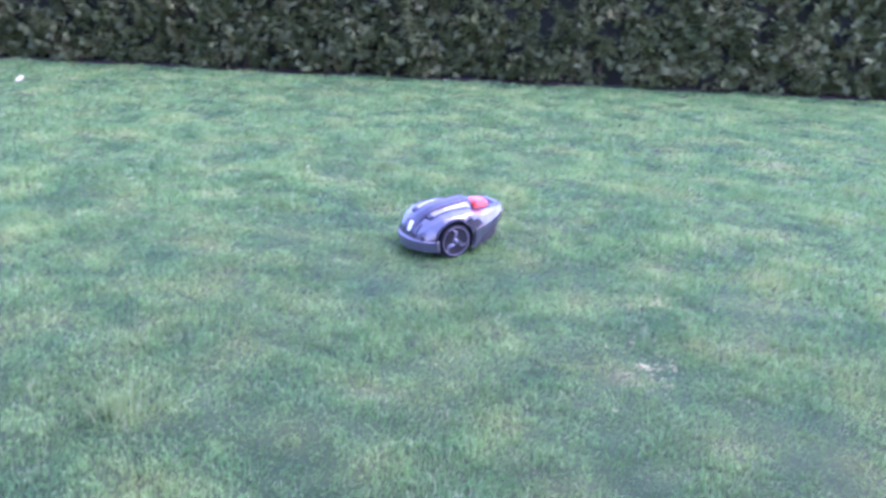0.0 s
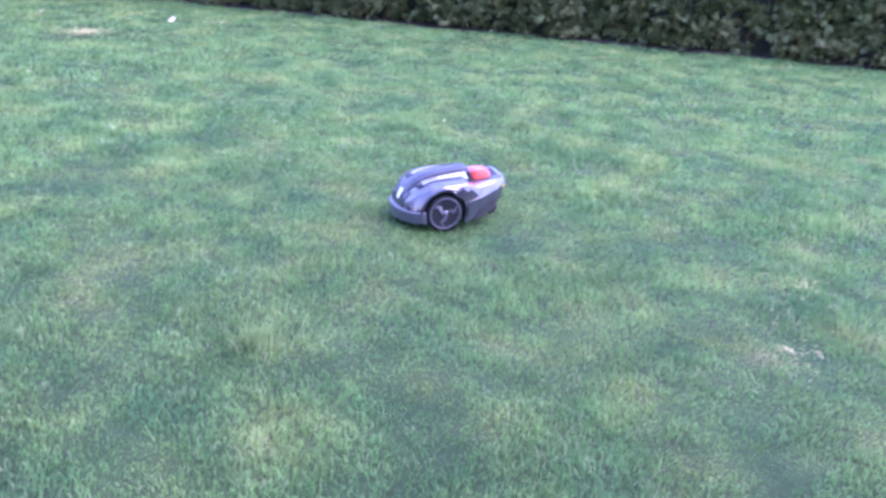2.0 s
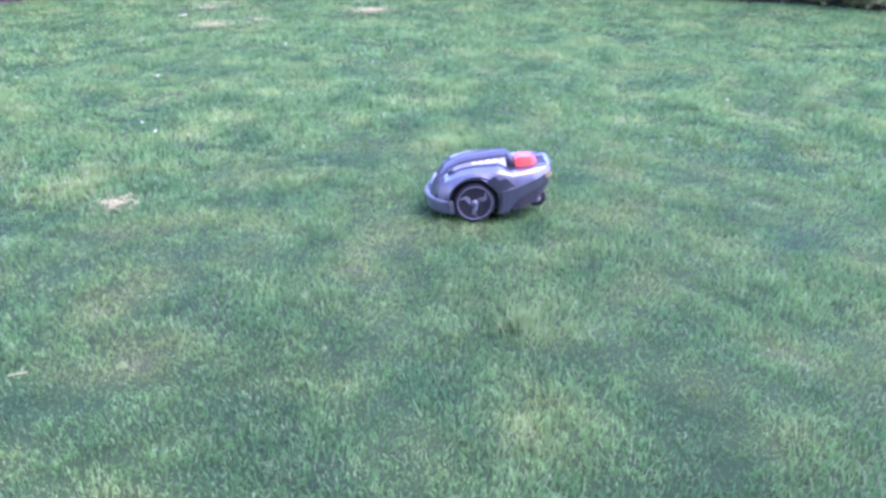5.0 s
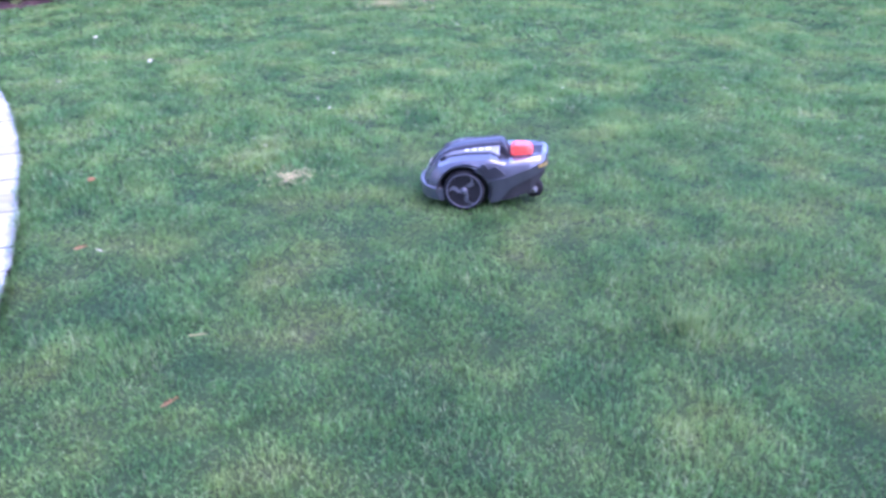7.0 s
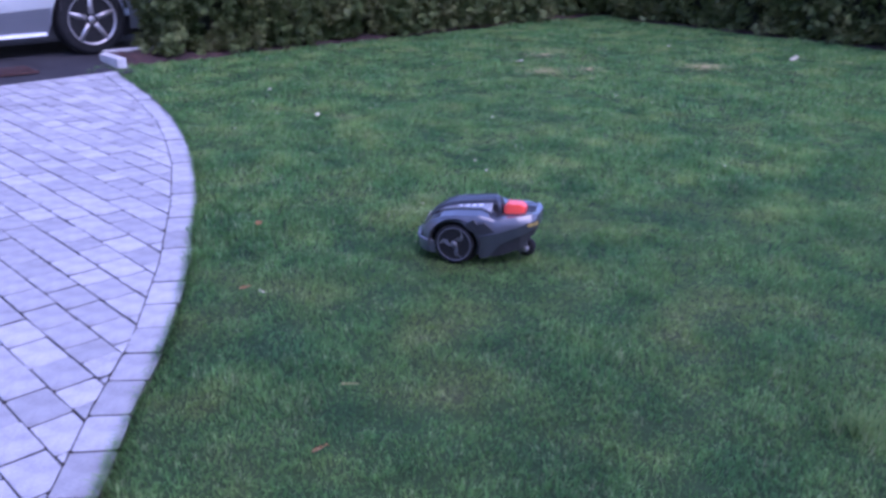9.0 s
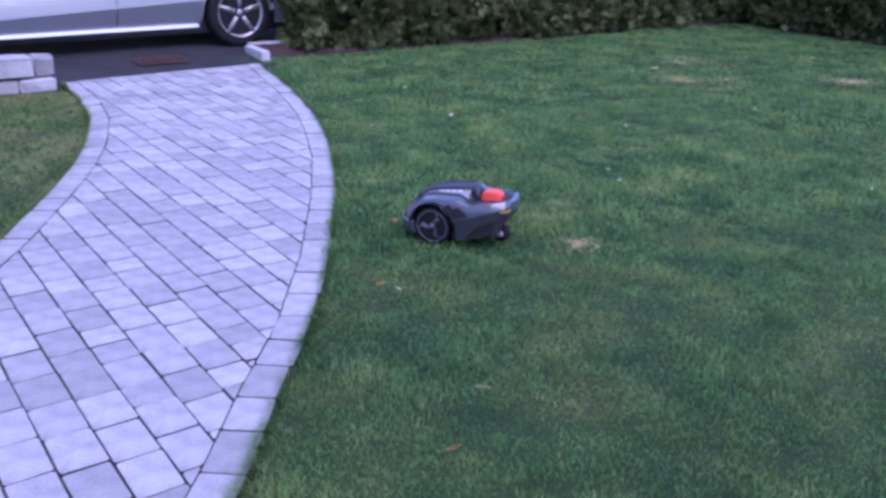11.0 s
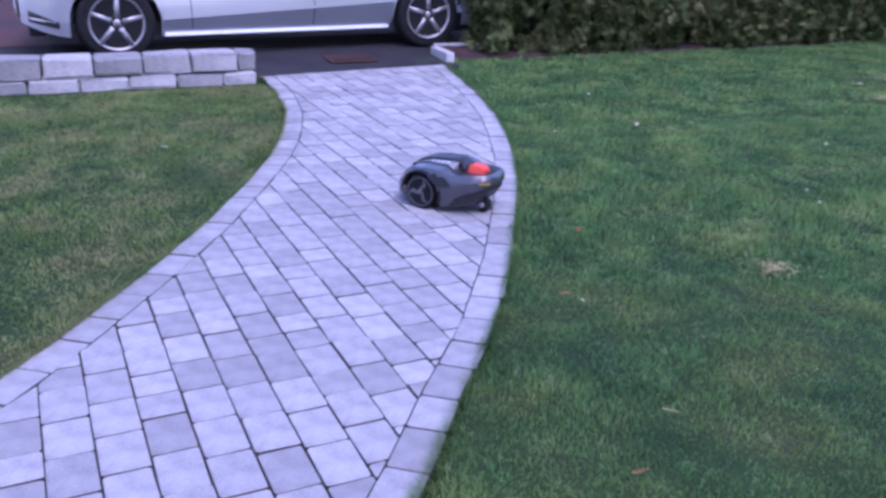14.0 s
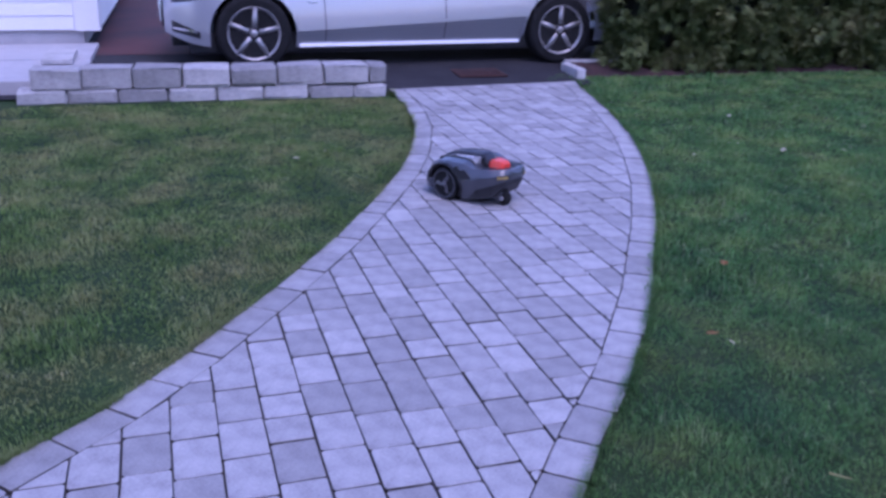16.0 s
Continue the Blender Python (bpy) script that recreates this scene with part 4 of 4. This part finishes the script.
    part("front_badge", loft([[(x, -w, ht(x) - 0.003), (x, -w, ht(x) + 0.003), (x, w, ht(x) + 0.003), (x, w, ht(x) - 0.003)] for x, w in ((-0.184, 0.010), (-0.180, 0.016), (-0.170, 0.018), (-0.162, 0.015), (-0.158, 0.009))]), M_TRIM, m, "pale oval badge")
    part("button_recess", deck(-0.088, 0.088, 0.172, 0.330, 0.003), M_BLACK, m, "black recess round the button")
    bm = loft([[(0.196, -0.032, 0.230), (0.196, -0.040, 0.198), (0.196, 0.040, 0.198), (0.196, 0.032, 0.230)],
               [(0.212, -0.037, 0.241), (0.212, -0.046, 0.196), (0.212, 0.046, 0.196), (0.212, 0.037, 0.241)],
               [(0.270, -0.034, 0.239), (0.270, -0.045, 0.198), (0.270, 0.045, 0.198), (0.270, 0.034, 0.239)],
               [(0.292, -0.028, 0.226), (0.292, -0.038, 0.198), (0.292, 0.038, 0.198), (0.292, 0.028, 0.226)]])
    bmesh.ops.bevel(bm, geom=bm.edges[:], offset=0.003, segments=2, affect="EDGES")
    part("stop_button", bm, M_RED, m, "bright red stop button")
    for side in (-1, 1):
        # arch liner and the dark stepped notch behind the wheel
        liner = []
        for a in np.linspace(-0.35, math.pi + 0.1, 28):
            c, s = math.cos(a), math.sin(a)
            thick = 1.08 + 0.07 * max(0.0, math.cos(a - 0.75)) ** 3
            liner.append([(MR * 0.99 * c, side * 0.10, MW + MR * 0.99 * s), (MR * 0.99 * c, side * 0.178, MW + MR * 0.99 * s), (MR * thick * c, side * 0.1895, MW + MR * thick * s), (MR * thick * c, side * 0.10, MW + MR * thick * s)])
        part("arch_liner", loft(liner), M_BLACK, m)
        well = part("wheel_well", lathe([(0.0, side * 0.118), (MR, side * 0.118), (MR, side * 0.108), (0.0, side * 0.108)], 32), M_BLACK, m)
        well.location = (0, 0, MW)
        notch = []
        for x, z0, z1 in ((0.050, 0.178, 0.186), (0.090, 0.150, 0.210), (0.108, 0.142, 0.188), (0.138, 0.143, 0.196), (0.182, 0.148, 0.153)):
            w = mower_half(x)
            notch.append([(x, side * (w - 0.03), z0), (x, side * (w + 0.0025), z0), (x, side * (w - 0.002), z1), (x, side * (w - 0.03), z1)])
        part("side_notch", loft(notch), M_DARKBODY, m, "dark stepped side notch")
        plate = []
        for x in np.linspace(0.318, 0.3595, 6):
            w = mower_half(x)
            plate.append([(x, side * (w - 0.012), 0.164), (x, side * (w + 0.0012), 0.166), (x, side * (w + 0.0012), 0.186), (x, side * (w - 0.012), 0.187)])
        part("lettering_strip", loft(plate), M_BLACK, m)
        for k in range(5):
            x = 0.321 + 0.0077 * k
            bm = loft([[(xx, side * (mower_half(xx) - 0.008), 0.169), (xx, side * (mower_half(xx) + 0.0028), 0.169), (xx, side * (mower_half(xx) + 0.0028), 0.183), (xx, side * (mower_half(xx) - 0.008), 0.183)] for xx in (x, x + 0.0052)])
            part("lettering_bar", bm, M_PLATE, m, "yellow bar of unreadable lettering")
    # bumper band round the leading end, with a lip on its upper edge
    band, lip = [], []
    for k in range(21):
        a = -1.3 + 2.6 * k / 20
        cx, cy = -0.205 * math.cos(a * 0.80) + 0.002, 0.178 * math.sin(a) / math.sin(1.3)
        band.append([(cx + 0.016, cy * 0.97, 0.040), (cx - 0.008, cy * 1.02, 0.046), (cx - 0.010, cy * 1.03, 0.092), (cx + 0.012, cy * 0.98, 0.100)])
        lip.append([(cx + 0.004, cy * 0.99, 0.096), (cx - 0.011, cy * 1.035, 0.090), (cx - 0.009, cy * 1.03, 0.099), (cx + 0.008, cy * 0.985, 0.104)])
    part("bumper", loft(band), M_BODY, m, "grey bumper band")
    part("bumper_lip", loft(lip), M_SPOKE, m, "paler lip of the bumper", True)
    part("bumper_backing", box(-0.172, -0.118, -0.13, 0.13, 0.045, 0.125, 0.012), M_BLACK, m)
    wheels = [mower_wheel(m, -0.158, -1), mower_wheel(m, 0.158, 1)]
    # swivel caster under the trailing end: two cheeks, a crown and a small wheel
    cheek = ((-0.062, 0.118), (0.008, 0.118), (0.022, 0.082), (0.018, 0.030), (-0.012, 0.022), (-0.044, 0.052))

    def cheek_mesh(y0, y1):
        return loft([[(x, y, z) for x, z in cheek] for y in (y0, y1)])

    arm = part("caster_fork", cheek_mesh(-0.034, -0.025), M_SPOKE, m, "grey caster fork")
    arm.location = (0.283, -0.02, 0)
    part("fork_arm", cheek_mesh(0.025, 0.034), M_SPOKE, arm)
    part("fork_crown", box(-0.058, 0.010, -0.033, 0.033, 0.11, 0.155, 0.006), M_BLACK, arm)
    cw = part("caster_wheel", lathe([(0.0, -0.022), (0.034, -0.022), (0.041, -0.013), (0.041, 0.013), (0.034, 0.022), (0.0, 0.022)], 36), M_RUBBER, m, "small black swivel wheel", True)
    cw.location = (0.297, -0.02, 0.041)
    cap = part("caster_hub", lathe([(0.0, -0.037), (0.012, -0.036), (0.015, -0.030), (0.015, 0.030), (0.012, 0.036), (0.0, 0.037)], 20), M_RIDGE, cw, "pale hub cap", True)
    return m, wheels


robot, robot_wheels = mower()


# ---- litter on the lawn ----
def leaf(kind, x, y, size, ang, mat, label):
    rng = random.Random(int(x * 1000 + y * 77))
    bm = bmesh.new()
    n = 8
    pts = [(size * (k / n - 0.5), size * 0.28 * math.sin(math.pi * (k / n) ** 0.8)) for k in range(n + 1)]
    top = [bm.verts.new((a, b, 0.006 * math.sin(3 * k) * size * 20 + 0.02 * b)) for k, (a, b) in enumerate(pts)]
    low = [bm.verts.new((a, -b * 0.9 - 0.0006, 0.10 * b + 0.003)) for a, b in pts]
    for k in range(n):
        bm.faces.new((top[k], top[k + 1], low[k + 1], low[k]))
    bmesh.ops.solidify(bm, geom=bm.faces[:], thickness=0.0008)
    ob = part(kind, bm, mat)
    ob.matrix_basis = Matrix.Translation((x, y, 0.020)) @ Euler((rng.uniform(-0.4, 0.4), rng.uniform(-0.3, 0.3), ang)).to_matrix().to_4x4()
    tagged(ob, label, "leaf", "leaves on the lawn")


for x, y in ((1.17, 3.925), (0.945, 3.175), (0.907, 1.965)):
    leaf("dead_leaf", x, y, 0.055, x * 7, M_DEADLEAF, "orange-brown dead leaf lying in the grass")
for x, y, s in ((1.0, 3.11, 0.04), (2.11, 6.13, 0.06), (2.63, 4.35, 0.03), (7.65, 7.0, 0.16), (4.72, 7.8, 0.15), (2.55, 6.2, 0.04), (7.95, 6.55, 0.05), (3.3, 5.6, 0.035), (9.0, 6.6, 0.05), (10.5, 3.2, 0.05), (10.2, 4.3, 0.05), (6.9, 8.2, 0.04), (2.0, 7.2, 0.04), (1.45, 5.9, 0.03), (-1.15, 5.4, 0.05), (-1.0, 5.6, 0.03)):
    leaf("pale_leaf", x, y, s, x * 5, M_PALELEAF, "small pale leaf lying on the lawn")


prng = random.Random(77)
for k in range(44):
    x, y = prng.uniform(1.2, 8.5), prng.uniform(0.2, 8.0)
    if lawn_ok(x, y) and y > 2.4:
        leaf("pale_leaf", x, y, prng.uniform(0.016, 0.030), prng.uniform(0, 6), M_PALELEAF, "tiny pale leaf scrap lying on the lawn")


def grass_tuft(x, y, r, n, ln, seed):
    rng = np.random.default_rng(seed)
    verts, faces = [], []
    for k in range(n):
        a, d = rng.uniform(0, 6.283), abs(rng.normal(0, r))
        px, py = x + d * math.cos(a), y + d * math.sin(a)
        h, l, w = rng.uniform(0, 6.283), ln * rng.uniform(0.6, 1.2), rng.uniform(0.0015, 0.003)
        ox, oy = math.cos(a) * 0.35 * l + rng.normal(0, 0.3) * l, math.sin(a) * 0.35 * l + rng.normal(0, 0.3) * l
        dx, dy = math.cos(h) * w, math.sin(h) * w
        b = len(verts)
        verts += [(px - dx, py - dy, -0.02), (px + dx, py + dy, -0.02), (px + ox * 0.4 + dx * 0.7, py + oy * 0.4 + dy * 0.7, l * 0.62), (px + ox * 0.4 - dx * 0.7, py + oy * 0.4 - dy * 0.7, l * 0.62), (px + ox, py + oy, l * 0.9)]
        faces += [(b, b + 1, b + 2, b + 3), (b + 3, b + 2, b + 4)]
    tagged(new("grass_tuft", mesh_of("grass_tuft", verts, faces, M_TUFT)), "pale green tuft of longer grass in the lawn", "grass", kind="stuff")


grass_tuft(2.5, 1.46, 0.09, 300, 0.044, 70)
trng = random.Random(21)
for k in range(11):
    tx, ty = trng.uniform(1.2, 6.5), trng.uniform(-1.6, 6.5)
    if lawn_ok(tx, ty) and abs((tx - 4.5) * 0.65 + (ty - 1.1) * 0.76) > 0.3:
        grass_tuft(tx, ty, trng.uniform(0.03, 0.08), trng.randint(60, 200), trng.uniform(0.034, 0.042), 100 + k)


def straw_patch(x, y, r, n, seed):
    rng = np.random.default_rng(seed)
    verts, faces = [], []
    for k in range(n):
        a, d = rng.uniform(0, 6.283), abs(rng.normal(0, r * 0.5))
        px, py = x + d * math.cos(a) * 1.3, y + d * math.sin(a)
        h, l = rng.uniform(0, 3.14), rng.uniform(0.015, 0.045)
        dx, dy = math.cos(h) * l, math.sin(h) * l
        z = rng.uniform(0.010, 0.026)
        b = len(verts)
        verts += [(px - dy * 0.05, py + dx * 0.05, z), (px + dy * 0.05, py - dx * 0.05, z), (px + dx, py + dy, z + rng.uniform(-0.01, 0.008))]
        faces.append((b, b + 1, b + 2))
    tagged(new("dry_grass", mesh_of("dry_grass", verts, faces, M_STRAW)), "patch of dry straw-coloured cut grass", "grass", kind="stuff")


for k, (x, y, r, n) in enumerate(((1.965, 3.44, 0.13, 260), (6.36, 6.89, 0.30, 1500), (4.68, 7.2, 0.32, 900), (5.15, 7.15, 0.25, 450), (4.26, -0.13, 0.3, 70), (3.55, -0.18, 0.25, 60), (5.2, 8.1, 0.5, 900))):
    straw_patch(x, y, r, n, 40 + k)
twig_bm = bmesh.new()
bmesh.ops.create_cone(twig_bm, cap_ends=True, segments=6, radius1=0.003, radius2=0.0015, depth=0.06, matrix=Matrix.Rotation(1.4, 4, "X"))
twig = part("twig", twig_bm, M_STRAW)
twig.matrix_basis = Matrix.Translation((1.10, 2.275, 0.024)) @ Matrix.Rotation(0.9, 4, "Z")
tagged(twig, "short pale twig lying in the grass", "twig", "litter")

build_pavers()

# ---- what moves ----
MOWER_ROWS = [
    (0, 4.606, 1.085, -0.01, -39.5), (0.5, 4.439, 1.222, -0.01, -39.8), (1, 4.293, 1.350, -0.01, -40.0), (1.5, 4.163, 1.492, -0.01, -40.2),
    (2, 4.000, 1.611, -0.01, -40.5), (2.5, 3.863, 1.744, -0.01, -40.8), (3, 3.735, 1.879, -0.01, -41.0), (3.5, 3.590, 2.003, -0.01, -41.2),
    (4, 3.455, 2.119, -0.01, -41.5), (5.2, 3.097, 2.405, -0.01, -41.1), (6.5, 2.690, 2.704, -0.01, -40.8), (7, 2.562, 2.836, -0.01, -40.6),
    (7.5, 2.416, 2.949, -0.01, -40.5), (8, 2.276, 3.074, -0.01, -40.3), (8.5, 2.134, 3.199, -0.01, -40.1), (9, 1.998, 3.306, -0.01, -40.0),
    (10.2, 1.649, 3.572, -0.01, -39.4), (11.5, 1.264, 3.912, -0.01, -38.8), (12, 1.121, 4.008, -0.0071, -38.5), (12.5, 0.965, 4.107, -0.0035, -38.4),
    (13, 0.813, 4.209, 0.0001, -38.4), (13.5, 0.665, 4.325, 0.003, -38.3), (14, 0.517, 4.440, 0.003, -38.2), (14.5, 0.368, 4.557, 0.003, -38.2),
    (15, 0.223, 4.677, 0.003, -38.1), (15.5, 0.078, 4.787, 0.003, -38.1), (16, -0.065, 4.893, 0.003, -38.0),
]


def motions():
    ts = [r[0] for r in MOWER_ROWS]

    def place(t):
        return Vector((float(np.interp(t, ts, [r[1] for r in MOWER_ROWS])), float(np.interp(t, ts, [r[2] for r in MOWER_ROWS]))))

    # in the grass the driven wheels sink in and the tail rides higher
    def lean(t):
        return float(np.interp(t, [0, 11.5, 12.3, 13.0, 13.6, 16], [-2.8, -2.8, -1.9, -1.4, 0, 0]))

    rows = [(t, pose(x, y, z, 0, lean(t), yaw)) for t, x, y, z, yaw in MOWER_ROWS]
    walk(robot, rows)
    for w in robot_wheels:
        spin, last, out, t = 0.0, place(0.0), [], 0.0
        while t < 16.001:
            p = place(t)
            spin -= math.degrees((p - last).length / MW)
            last = p
            out.append((t, pose(0, w.location.y, MW, 0, spin, 0)))
            t = round(t + 0.25, 3)
        walk(w, out)


motions()
